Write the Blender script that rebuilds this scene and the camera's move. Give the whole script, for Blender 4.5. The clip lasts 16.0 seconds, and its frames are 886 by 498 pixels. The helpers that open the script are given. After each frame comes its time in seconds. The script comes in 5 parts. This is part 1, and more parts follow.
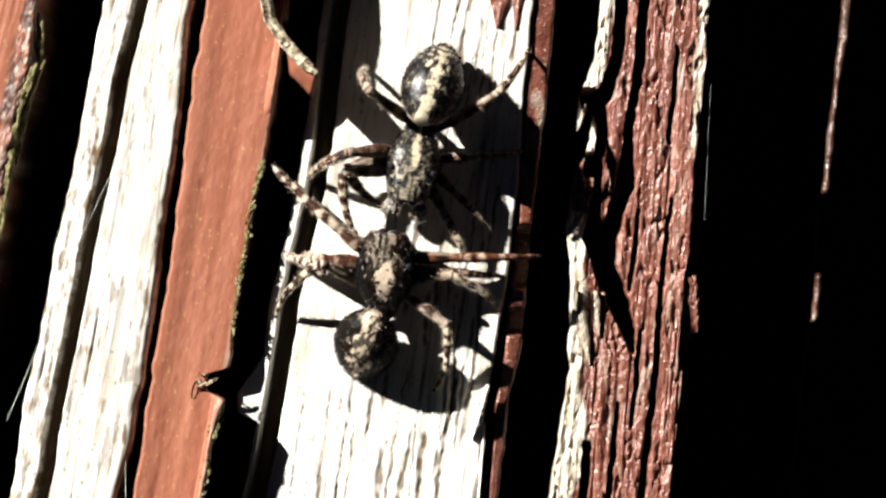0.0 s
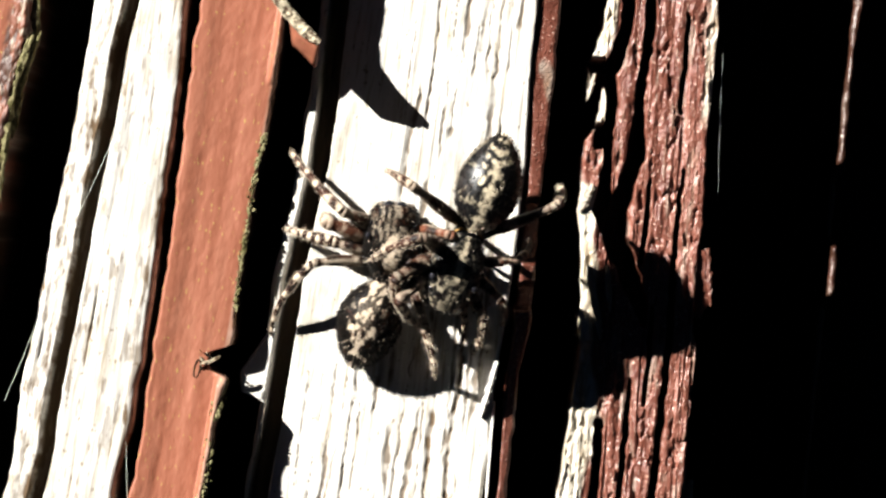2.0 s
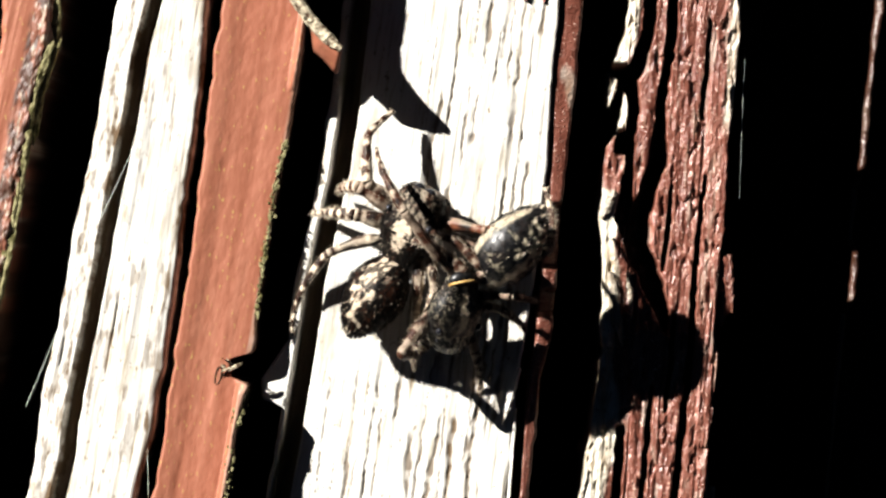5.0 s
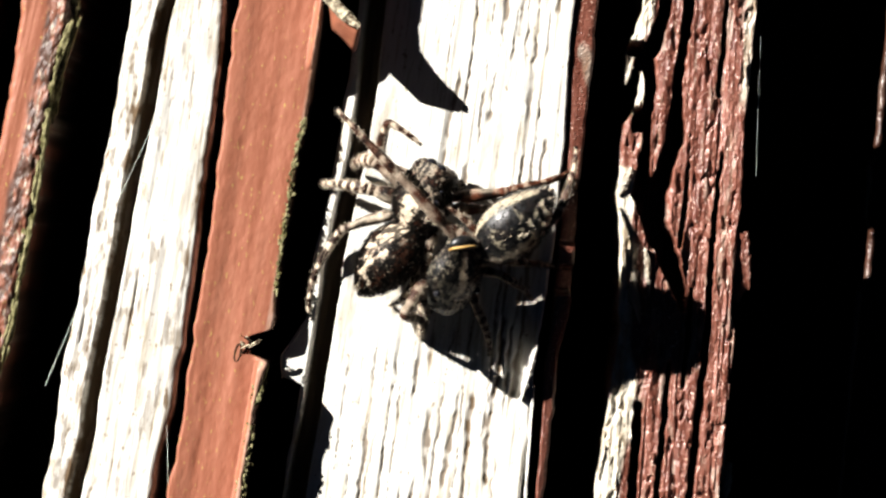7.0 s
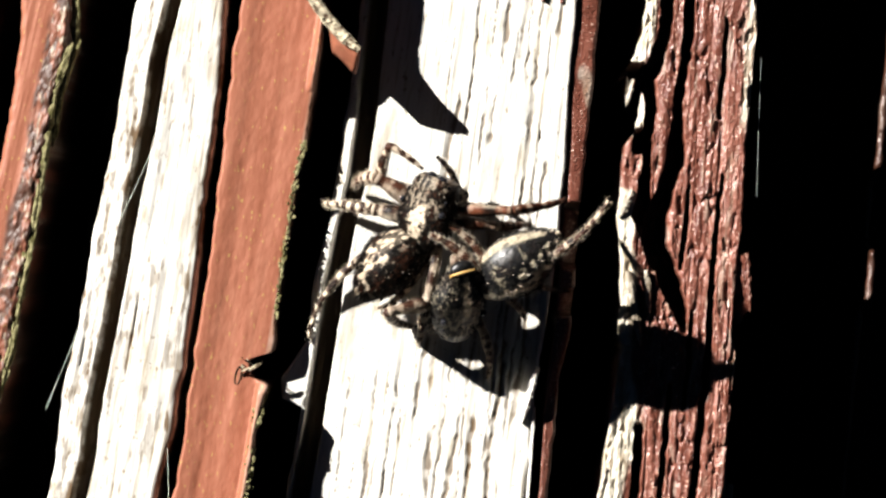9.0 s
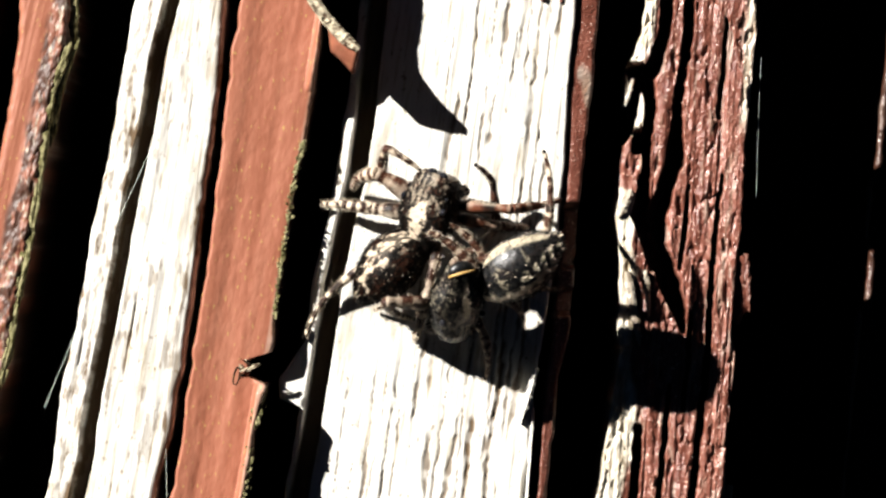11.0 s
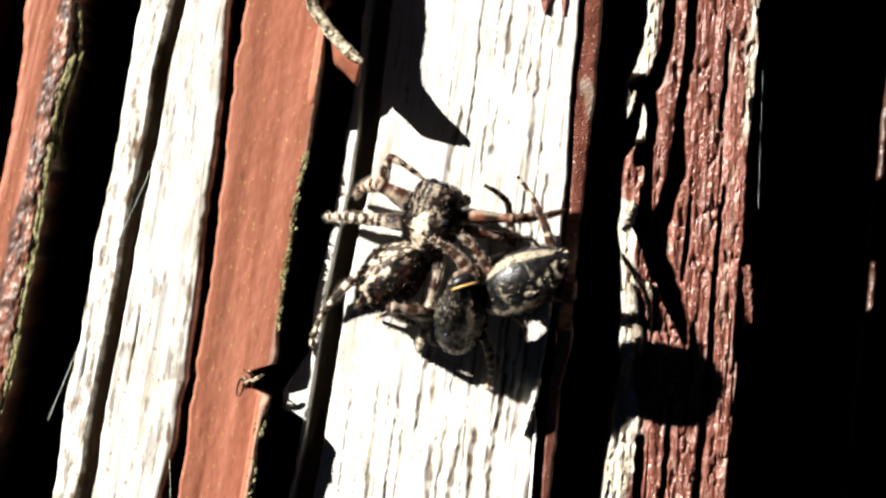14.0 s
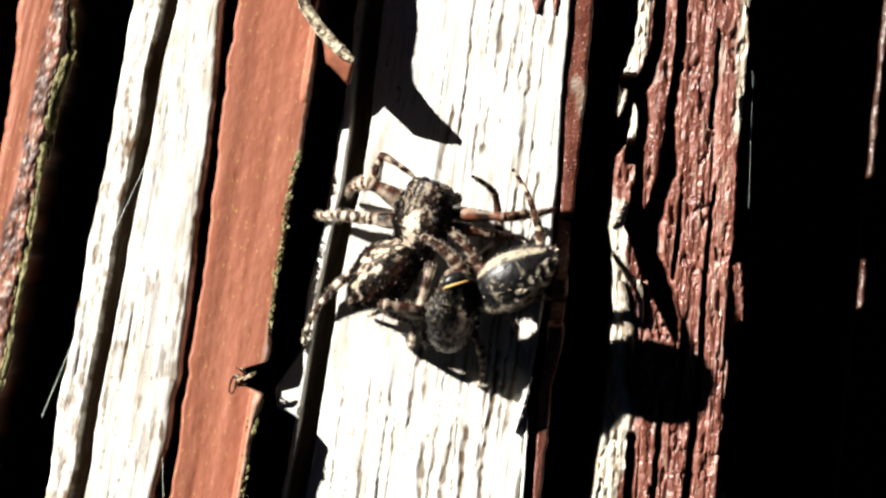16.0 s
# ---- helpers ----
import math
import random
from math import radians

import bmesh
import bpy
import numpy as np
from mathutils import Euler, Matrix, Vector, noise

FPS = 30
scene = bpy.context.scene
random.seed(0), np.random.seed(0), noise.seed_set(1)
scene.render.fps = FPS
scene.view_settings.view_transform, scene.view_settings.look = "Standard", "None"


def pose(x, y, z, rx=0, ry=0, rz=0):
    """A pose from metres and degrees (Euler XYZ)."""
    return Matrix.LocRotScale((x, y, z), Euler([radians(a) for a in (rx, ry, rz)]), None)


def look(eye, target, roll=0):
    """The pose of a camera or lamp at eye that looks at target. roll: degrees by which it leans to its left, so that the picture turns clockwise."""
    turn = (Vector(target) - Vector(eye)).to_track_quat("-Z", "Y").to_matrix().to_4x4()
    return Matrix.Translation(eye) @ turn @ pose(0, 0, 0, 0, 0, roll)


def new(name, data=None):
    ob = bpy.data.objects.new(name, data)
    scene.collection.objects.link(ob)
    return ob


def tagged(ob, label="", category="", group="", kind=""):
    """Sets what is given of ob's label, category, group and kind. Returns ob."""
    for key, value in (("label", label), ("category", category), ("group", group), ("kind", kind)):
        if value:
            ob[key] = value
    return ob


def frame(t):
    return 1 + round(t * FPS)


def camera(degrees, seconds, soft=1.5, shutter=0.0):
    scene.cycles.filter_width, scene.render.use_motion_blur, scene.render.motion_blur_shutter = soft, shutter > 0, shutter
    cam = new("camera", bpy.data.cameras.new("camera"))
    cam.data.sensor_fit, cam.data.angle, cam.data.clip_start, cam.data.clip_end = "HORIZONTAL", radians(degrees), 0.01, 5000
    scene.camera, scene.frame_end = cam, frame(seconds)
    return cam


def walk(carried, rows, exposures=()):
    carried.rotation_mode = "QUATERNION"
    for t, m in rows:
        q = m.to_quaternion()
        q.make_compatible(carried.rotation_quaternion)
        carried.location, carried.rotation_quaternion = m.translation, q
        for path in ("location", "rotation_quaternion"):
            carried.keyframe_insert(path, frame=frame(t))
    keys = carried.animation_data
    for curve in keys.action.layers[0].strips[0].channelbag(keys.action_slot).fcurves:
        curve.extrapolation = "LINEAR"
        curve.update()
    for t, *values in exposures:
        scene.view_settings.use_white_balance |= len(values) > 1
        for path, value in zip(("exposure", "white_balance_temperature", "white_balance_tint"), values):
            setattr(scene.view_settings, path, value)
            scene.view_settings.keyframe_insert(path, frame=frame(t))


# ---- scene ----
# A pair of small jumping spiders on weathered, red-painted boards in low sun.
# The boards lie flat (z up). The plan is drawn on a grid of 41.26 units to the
# millimetre, u to the right and v downwards, with (784, 441) at the origin.
U = 1.0 / 41260.0
MM = 0.001


def plan(u, v, z=0.0):
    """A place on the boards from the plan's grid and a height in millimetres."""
    return Vector(((u - 784.0) * U, (441.0 - v) * U, z * MM))


# ---- camera ----
cam = camera(14.0, 16.0, soft=2.5)
walk(cam, [
    (0.0, pose(0.00201, 0.00089, 0.15796, 0, 0, 0.56)),
    (0.3, pose(0.00222, 0.00034, 0.15630, 0, 0, 0.50)),
    (0.5, pose(0.00215, 0.00129, 0.15348, 0, 0, 0.41)),
    (1.0, pose(0.00169, 0.00018, 0.15395, 0, 0, 0.27)),
    (1.5, pose(0.00143, -0.00056, 0.15390, 0, 0, 0.13)),
    (2.0, pose(0.00171, -0.00024, 0.15426, 0, 0, 0.20)),
    (2.5, pose(0.00150, -0.00031, 0.15410, 0, 0, 0.09)),
    (3.0, pose(0.00128, -0.00066, 0.15455, 0, 0, 0.22)),
    (3.5, pose(0.00092, -0.00131, 0.15432, 0, 0, 0.16)),
    (4.0, pose(0.00084, -0.00073, 0.15425, 0, 0, 0.15)),
    (4.2, pose(0.00083, -0.00043, 0.15400, 0, 0, 0.15)),
    (6.5, pose(0.00034, 0.00021, 0.15411, 0, 0, 0.11)),
    (7.0, pose(0.00002, -0.00094, 0.15459, 0, 0, 0.05)),
    (7.5, pose(0.00017, -0.00032, 0.15433, 0, 0, 0.10)),
    (8.0, pose(0.00003, -0.00035, 0.15500, 0, 0, -0.03)),
    (8.5, pose(0.00002, 0.00025, 0.15467, 0, 0, -0.05)),
    (9.0, pose(0.00000, 0.00002, 0.15450, 0, 0, -0.05)),
    (9.2, pose(0.00015, 0.00045, 0.15487, 0, 0, -0.07)),
    (11.3, pose(0.00004, 0.00000, 0.15415, 0, 0, -0.01)),
    (11.5, pose(0.00022, 0.00012, 0.15416, 0, 0, -0.03)),
    (12.0, pose(0.00039, 0.00050, 0.15436, 0, 0, 0.01)),
    (12.5, pose(0.00025, 0.00048, 0.15480, 0, 0, -0.03)),
    (13.0, pose(0.00027, 0.00076, 0.15437, 0, 0, -0.01)),
    (13.5, pose(0.00013, 0.00074, 0.15462, 0, 0, -0.01)),
    (14.0, pose(-0.00008, 0.00052, 0.15461, 0, 0, -0.01)),
    (14.5, pose(0.00004, 0.00064, 0.15444, 0, 0, 0.06)),
    (15.0, pose(0.00008, 0.00037, 0.15471, 0, 0, 0.02)),
    (15.5, pose(0.00015, 0.00052, 0.15488, 0, 0, -0.09)),
    (16.0, pose(0.00028, 0.00044, 0.15524, 0, 0, -0.07)),
], exposures=[(0.0, 2.1), (16.0, 2.1)])

# ---- light ----
SUN_UP = 29.0
SUN_WAY = Vector((0.804 * math.cos(radians(SUN_UP)), -0.595 * math.cos(radians(SUN_UP)), -math.sin(radians(SUN_UP))))
world = bpy.data.worlds.new("sky")
scene.world = world
world.use_nodes = True
sky = world.node_tree.nodes.new("ShaderNodeTexSky")
sky.sky_type, sky.sun_disc = "NISHITA", False
sky.ozone_density, sky.dust_density = 6.0, 0.2
sky.sun_elevation, sky.sun_rotation = radians(SUN_UP), radians(-53.5)
back = world.node_tree.nodes["Background"]
back.inputs["Strength"].default_value = 0.0010
world.node_tree.links.new(sky.outputs[0], back.inputs["Color"])
sun = new("sun", bpy.data.lights.new("sun", "SUN"))
sun.data.energy, sun.data.angle, sun.data.color = 5.0, radians(0.5), (1.0, 0.97, 0.92)
sun.matrix_world = look((-0.2, 0.15, 0.2), Vector((-0.2, 0.15, 0.2)) + SUN_WAY)


# ---- materials ----
def material(name):
    m = bpy.data.materials.new(name)
    m.use_nodes = True
    return m, m.node_tree.nodes, m.node_tree.links, m.node_tree.nodes["Principled BSDF"]


def ramp(nodes, links, source, stops):
    r = nodes.new("ShaderNodeValToRGB")
    while len(r.color_ramp.elements) < len(stops):
        r.color_ramp.elements.new(0.5)
    for e, (at, c) in zip(r.color_ramp.elements, stops):
        e.position, e.color = at, (*c, 1.0)
    links.new(source, r.inputs[0])
    return r.outputs[0]


def grain_coords(nodes, links, across, along):
    a = nodes.new("ShaderNodeAttribute")
    a.attribute_name = "grain"
    m = nodes.new("ShaderNodeMapping")
    m.inputs["Scale"].default_value = (across, along, 1.0)
    links.new(a.outputs["Vector"], m.inputs[0])
    return m.outputs[0]


def noise_tex(nodes, links, coords, scale, detail=4.0, rough=0.6):
    n = nodes.new("ShaderNodeTexNoise")
    n.inputs["Scale"].default_value, n.inputs["Detail"].default_value = scale, detail
    n.inputs["Roughness"].default_value = rough
    links.new(coords, n.inputs["Vector"])
    return n.outputs["Fac"]


def attribute(nodes, name):
    a = nodes.new("ShaderNodeAttribute")
    a.attribute_name = name
    return a.outputs["Fac"]


def mix(nodes, links, fac, a, b, kind="MIX"):
    m = nodes.new("ShaderNodeMix")
    m.data_type, m.blend_type = "RGBA", kind
    for value, socket in ((fac, m.inputs[0]), (a, m.inputs[6]), (b, m.inputs[7])):
        if isinstance(value, bpy.types.NodeSocket):
            links.new(value, socket)
        elif isinstance(value, tuple):
            socket.default_value = (*value, 1.0)
        else:
            socket.default_value = value
    return m.outputs[2]


def bump(nodes, links, bsdf, height, strength, distance):
    b = nodes.new("ShaderNodeBump")
    b.inputs["Strength"].default_value, b.inputs["Distance"].default_value = strength, distance
    links.new(height, b.inputs["Height"])
    links.new(b.outputs[0], bsdf.inputs["Normal"])


def math_node(nodes, links, op, a, b):
    m = nodes.new("ShaderNodeMath")
    m.operation = op
    for value, socket in ((a, m.inputs[0]), (b, m.inputs[1])):
        if isinstance(value, bpy.types.NodeSocket):
            links.new(value, socket)
        else:
            socket.default_value = value
    return m.outputs[0]


# Attribute "grain" is in millimetres: across the board, along the board.
# Attribute "wear" is 0 on paint and 1 on bare wood; "dirt_shade" is 1 in open cracks, less on soiled wood, and stands
# for shade on the far lath.
def bare_wood_nodes(nodes, links):
    fine = noise_tex(nodes, links, grain_coords(nodes, links, 5.0, 0.35), 1.0, 5.0)
    broad = noise_tex(nodes, links, grain_coords(nodes, links, 0.9, 0.25), 1.0, 3.0)
    tint = ramp(nodes, links, fine, [(0.25, (0.18, 0.135, 0.085)), (0.35, (0.36, 0.325, 0.265)), (0.50, (0.49, 0.474, 0.44))])
    stain = ramp(nodes, links, broad, [(0.32, (0.50, 0.42, 0.30)), (0.44, (1.0, 1.0, 1.0))])
    speck = noise_tex(nodes, links, grain_coords(nodes, links, 3.0, 2.0), 1.0, 3.0)
    spots = ramp(nodes, links, speck, [(0.29, (0.26, 0.18, 0.10)), (0.37, (1.0, 1.0, 1.0))])
    colour = mix(nodes, links, 0.55, tint, stain, "MULTIPLY")
    colour = mix(nodes, links, 0.75, colour, spots, "MULTIPLY")
    pepper = noise_tex(nodes, links, grain_coords(nodes, links, 9.0, 5.0), 1.0, 2.0)
    colour = mix(nodes, links, 0.8, colour, ramp(nodes, links, pepper, [(0.27, (0.20, 0.15, 0.10)), (0.33, (1.0, 1.0, 1.0))]), "MULTIPLY")
    return colour, fine


def make_bare_wood():
    m, nodes, links, bsdf = material("weathered_bare_wood")
    colour, fine = bare_wood_nodes(nodes, links)
    colour = mix(nodes, links, attribute(nodes, "dirt_shade"), colour, (0.085, 0.055, 0.030))
    links.new(colour, bsdf.inputs["Base Color"])
    bsdf.inputs["Roughness"].default_value = 0.9
    bsdf.inputs["Specular IOR Level"].default_value = 0.2
    bump(nodes, links, bsdf, fine, 0.5, 0.00006)
    return m


def make_paint(name, dark, mid, light, rough, flecks, fleck, grit_size, relief):
    m, nodes, links, bsdf = material(name)
    streak = noise_tex(nodes, links, grain_coords(nodes, links, 1.6, 0.10), 1.0, 5.0)
    mottle = noise_tex(nodes, links, grain_coords(nodes, links, 2.4, 1.1), 1.0, 4.0)
    both = math_node(nodes, links, "ADD", math_node(nodes, links, "MULTIPLY", streak, 0.6), math_node(nodes, links, "MULTIPLY", mottle, 0.4))
    paint = ramp(nodes, links, both, [(0.36, dark), (0.5, mid), (0.64, light)])
    grit = noise_tex(nodes, links, grain_coords(nodes, links, *grit_size), 1.0, 2.0)
    pale = ramp(nodes, links, grit, [(flecks, (0.0, 0.0, 0.0)), (flecks + 0.05, (1.0, 1.0, 1.0))])
    paint = mix(nodes, links, pale, paint, fleck)
    wood, fine = bare_wood_nodes(nodes, links)
    yellow = noise_tex(nodes, links, grain_coords(nodes, links, 2.6, 0.7), 1.0, 3.0)
    wood = mix(nodes, links, 0.85, wood, ramp(nodes, links, yellow, [(0.36, (0.50, 0.37, 0.23)), (0.58, (0.96, 0.91, 0.81))]), "MULTIPLY")
    colour = mix(nodes, links, attribute(nodes, "wear"), paint, wood)
    colour = mix(nodes, links, attribute(nodes, "dirt_shade"), colour, (0.0275, 0.011, 0.0066))
    links.new(colour, bsdf.inputs["Base Color"])
    bsdf.inputs["Roughness"].default_value = rough
    bsdf.inputs["Specular IOR Level"].default_value = 0.22 if rough > 0.35 else 0.45
    bump(nodes, links, bsdf, math_node(nodes, links, "ADD", mottle, grit), relief, 0.00007)
    return m


def make_plain(name, a, b, scale, rough, space="Object"):
    m, nodes, links, bsdf = material(name)
    c = nodes.new("ShaderNodeTexCoord")
    n = noise_tex(nodes, links, c.outputs[space], scale, 4.0)
    links.new(ramp(nodes, links, n, [(0.38, a), (0.62, b)]), bsdf.inputs["Base Color"])
    bsdf.inputs["Roughness"].default_value = rough
    bsdf.inputs["Specular IOR Level"].default_value = 0.5 if rough < 0.2 else 0.08
    return m, nodes, links, bsdf, n


def make_hide(name, dark, pale, rough, spec, spotted):
    """The hairy coat of a spider: attribute "pale" carries its own markings."""
    m, nodes, links, bsdf = material(name)
    c = nodes.new("ShaderNodeTexCoord")
    n = noise_tex(nodes, links, c.outputs["Object"], 5500.0, 3.0, 0.7)
    fleck = ramp(nodes, links, n, [(0.50, (0.0, 0.0, 0.0)), (0.66, (1.0, 1.0, 1.0))])
    fac = math_node(nodes, links, "ADD", attribute(nodes, "pale"), math_node(nodes, links, "MULTIPLY", fleck, spotted))
    fac = math_node(nodes, links, "MINIMUM", fac, 1.0)
    tan = ramp(nodes, links, noise_tex(nodes, links, c.outputs["Object"], 14000.0, 2.0), [(0.34, tuple(0.55 * x for x in pale)), (0.52, pale)])
    warm = mix(nodes, links, attribute(nodes, "rust"), mix(nodes, links, fac, dark, tan), (0.132, 0.0413, 0.0193))
    links.new(warm, bsdf.inputs["Base Color"])
    bsdf.inputs["Roughness"].default_value = rough
    bsdf.inputs["Specular IOR Level"].default_value = spec
    bump(nodes, links, bsdf, n, 0.5, 0.00003)
    return m


BARE = make_bare_wood()
RED = make_paint("smooth_red_brown_paint", (0.158, 0.052, 0.028), (0.188, 0.066, 0.038), (0.216, 0.083, 0.050), 0.5, 0.645, (0.26, 0.16, 0.055), (6.0, 2.4), 0.22)
# the worn paint's pale flecks also carry its sunlit glints as colour
WORN = make_paint("worn_red_brown_paint", (0.064, 0.018, 0.011), (0.116, 0.037, 0.024), (0.175, 0.066, 0.046), 0.30, 0.640, (0.52, 0.36, 0.29), (10.5, 7.5), 0.9)
MOSS = make_plain("yellow_green_lichen", (0.060, 0.054, 0.020), (0.200, 0.180, 0.095), 2500.0, 0.95)[0]
CRUST = make_plain("grey_lichen_crust", (0.045, 0.026, 0.016), (0.40, 0.35, 0.25), 3600.0, 0.95)[0]
# near-black colour that stands in for deep shade below the gaps
GAP_DARK = make_plain("gap_shade_backing", (0.010, 0.008, 0.006), (0.022, 0.017, 0.012), 300.0, 0.9)[0]
CHAR = make_plain("blackened_wood", (0.0055, 0.00385, 0.00275), (0.0275, 0.0193, 0.011), 3000.0, 0.8)[0]
HIDE = make_hide("brown_marbled_spider_coat", (0.0016, 0.0010, 0.0007), (0.44, 0.36, 0.27), 0.5, 0.06, 0.015)
HIDE_B = make_hide("black_and_cream_spider_coat", (0.0013, 0.0015, 0.0020), (0.44, 0.38, 0.27), 0.40, 0.34, 0.02)
LEGS = make_hide("banded_spider_leg", (0.006, 0.0034, 0.0025), (0.50, 0.42, 0.32), 0.5, 0.10, 0.03)
PALP = make_hide("grey_white_palp_coat", (0.05, 0.045, 0.04), (0.34, 0.33, 0.31), 0.6, 0.1, 0.25)
HAIR_PALE = make_plain("cream_hair", (0.26, 0.20, 0.14), (0.46, 0.40, 0.32), 9000.0, 0.6)[0]
HAIR_DARK = make_plain("black_hair", (0.0010, 0.0008, 0.0006), (0.0035, 0.0026, 0.0020), 9000.0, 0.7)[0]
EYE = make_plain("black_glossy_eye", (0.006, 0.006, 0.008), (0.010, 0.010, 0.012), 500.0, 0.08)[0]
RIM = make_plain("orange_cream_rim", (0.275, 0.154, 0.044), (0.33, 0.22, 0.088), 9000.0, 0.6)[0]
silk_m, _n, _l, silk_b = material("silk")
silk_b.inputs["Base Color"].default_value = (0.55, 0.62, 0.55, 1.0)
silk_b.inputs["Roughness"].default_value = 0.25


# ---- mesh helpers ----
_table = np.random.RandomState(7).rand(256, 256)


def vnoise(x, y, seed=0):
    """Smooth value noise from 0 to 1 on arrays."""
    x, y = np.asarray(x, float) + 17.3 * seed, np.asarray(y, float) + 9.1 * seed
    i, j = np.floor(x).astype(int), np.floor(y).astype(int)
    f, g = x - i, y - j
    f, g = f * f * (3 - 2 * f), g * g * (3 - 2 * g)
    a, b = _table[i % 256, j % 256], _table[(i + 1) % 256, j % 256]
    c, d = _table[i % 256, (j + 1) % 256], _table[(i + 1) % 256, (j + 1) % 256]
    return (a * (1 - f) + b * f) * (1 - g) + (c * (1 - f) + d * f) * g


def fractal(x, y, seed=0):
    return 0.55 * vnoise(x, y, seed) + 0.3 * vnoise(x * 2.1, y * 2.1, seed + 3) + 0.15 * vnoise(x * 4.3, y * 4.3, seed + 5)


def smooth_step(a, b, x):
    t = np.clip((x - a) / (b - a), 0.0, 1.0)
    return t * t * (3 - 2 * t)


def mesh_object(name, verts, faces, mat, smooth=True, attrs=None):
    me = bpy.data.meshes.new(name)
    me.from_pydata(verts, [], faces)
    me.materials.append(mat)
    for key, values in (attrs or {}).items():
        values = np.asarray(values, np.float32)
        kind = "FLOAT_VECTOR" if values.ndim == 2 else "FLOAT"
        at = me.attributes.new(key, kind, "POINT")
        at.data.foreach_set("vector" if values.ndim == 2 else "value", values.ravel())
    if smooth:
        me.shade_smooth()
    me.update()
    return new(name, me)


def part(name, ob, parent, label=""):
    ob.name = name
    ob.parent = parent
    if label:
        ob["label"] = label
    return ob


# rows along a board: close where they show, wider further out
ROWS = np.concatenate([np.linspace(-900, -170, 26)[:-1], np.linspace(-170, 1060, 420), np.linspace(1060, 1780, 26)[1:]])


def edge_line(points, v, rag, seed, cell=40.0):
    """The u of an edge at the rows v: a polyline, carried on straight, made ragged."""
    vs, us = [p[1] for p in points], [p[0] for p in points]
    slope = (us[-1] - us[0]) / (vs[-1] - vs[0])
    vs, us = [vs[0] - 1500] + vs + [vs[-1] + 1500], [us[0] - 1500 * slope] + us + [us[-1] + 1500 * slope]
    return np.interp(v, vs, us) + rag * 2 * (fractal(v / cell, v * 0 + seed, seed) - 0.5)


def plank(name, left, right, z, depth, mat, cols, relief=None, rag=(4.0, 4.0), rounding=0.25, seed=0, wear=None, dirt_shade=None):
    """A board between two edges of the plan: worn top with relief, rounded edges, sides and underside."""
    v = ROWS
    ul, ur = edge_line(left, v, rag[0], seed + 1), edge_line(right, v, rag[1], seed + 2)
    s = np.linspace(0, 1, cols + 1)
    uu = ul[:, None] * (1 - s) + ur[:, None] * s
    vv = np.repeat(v[:, None], cols + 1, 1)
    fl, fr = [np.polyval(np.polyfit([p[1] for p in e], [p[0] for p in e], 1), v)[:, None] for e in (left, right)]
    span = float(np.mean(fr - fl)) / 41.26
    width = np.full((len(v), 1), span)
    across = (uu - fl) / (fr - fl) * span
    along = vv / 41.26
    top = np.full(uu.shape, float(z))
    if relief is not None:
        top = top + relief(across, along, width, uu, vv)
    edge = np.minimum(uu - ul[:, None], ur[:, None] - uu) / 41.26
    drop = np.clip(1 - edge / rounding, 0, 1)
    top = top - rounding * (1 - np.sqrt(np.clip(1 - drop ** 2, 0, 1)))
    x, y = (uu - 784) * U, (441 - vv) * U
    n, c = uu.shape
    low = np.full(n, (z - depth) * MM)
    cx = np.concatenate([x[:, :1] + 2e-5, x, x[:, -1:] - 2e-5], 1)
    cy = np.concatenate([y[:, :1], y, y[:, -1:]], 1)
    cz = np.concatenate([low[:, None], top * MM, low[:, None]], 1)
    pts = np.stack([cx, cy, cz], -1).reshape(-1, 3)
    c2 = c + 2
    idx = np.arange(n * c2).reshape(n, c2)
    quads = np.stack([idx[:-1, :-1], idx[1:, :-1], idx[1:, 1:], idx[:-1, 1:]], -1).reshape(-1, 4)
    under = np.stack([idx[:-1, 0], idx[:-1, -1], idx[1:, -1], idx[1:, 0]], -1)
    faces = np.concatenate([quads, under]).tolist() + [idx[0, ::-1].tolist()[::-1], idx[-1, :].tolist()[::-1]]
    pad = lambda a: np.concatenate([a[:, :1], a, a[:, -1:]], 1).ravel()
    gx = np.concatenate([across[:, :1] - depth, across, across[:, -1:] + depth], 1).ravel()
    grain = np.stack([gx + 31.0 * seed, pad(along), pad(top)], -1)
    attrs = {"grain": grain}
    attrs["wear"] = pad(wear(across, along, width, uu, vv) if wear else np.zeros(uu.shape))
    attrs["dirt_shade"] = pad(dirt_shade(across, along, width, uu, vv) if dirt_shade else np.zeros(uu.shape))
    return mesh_object(name, pts.tolist(), faces, mat, True, attrs)


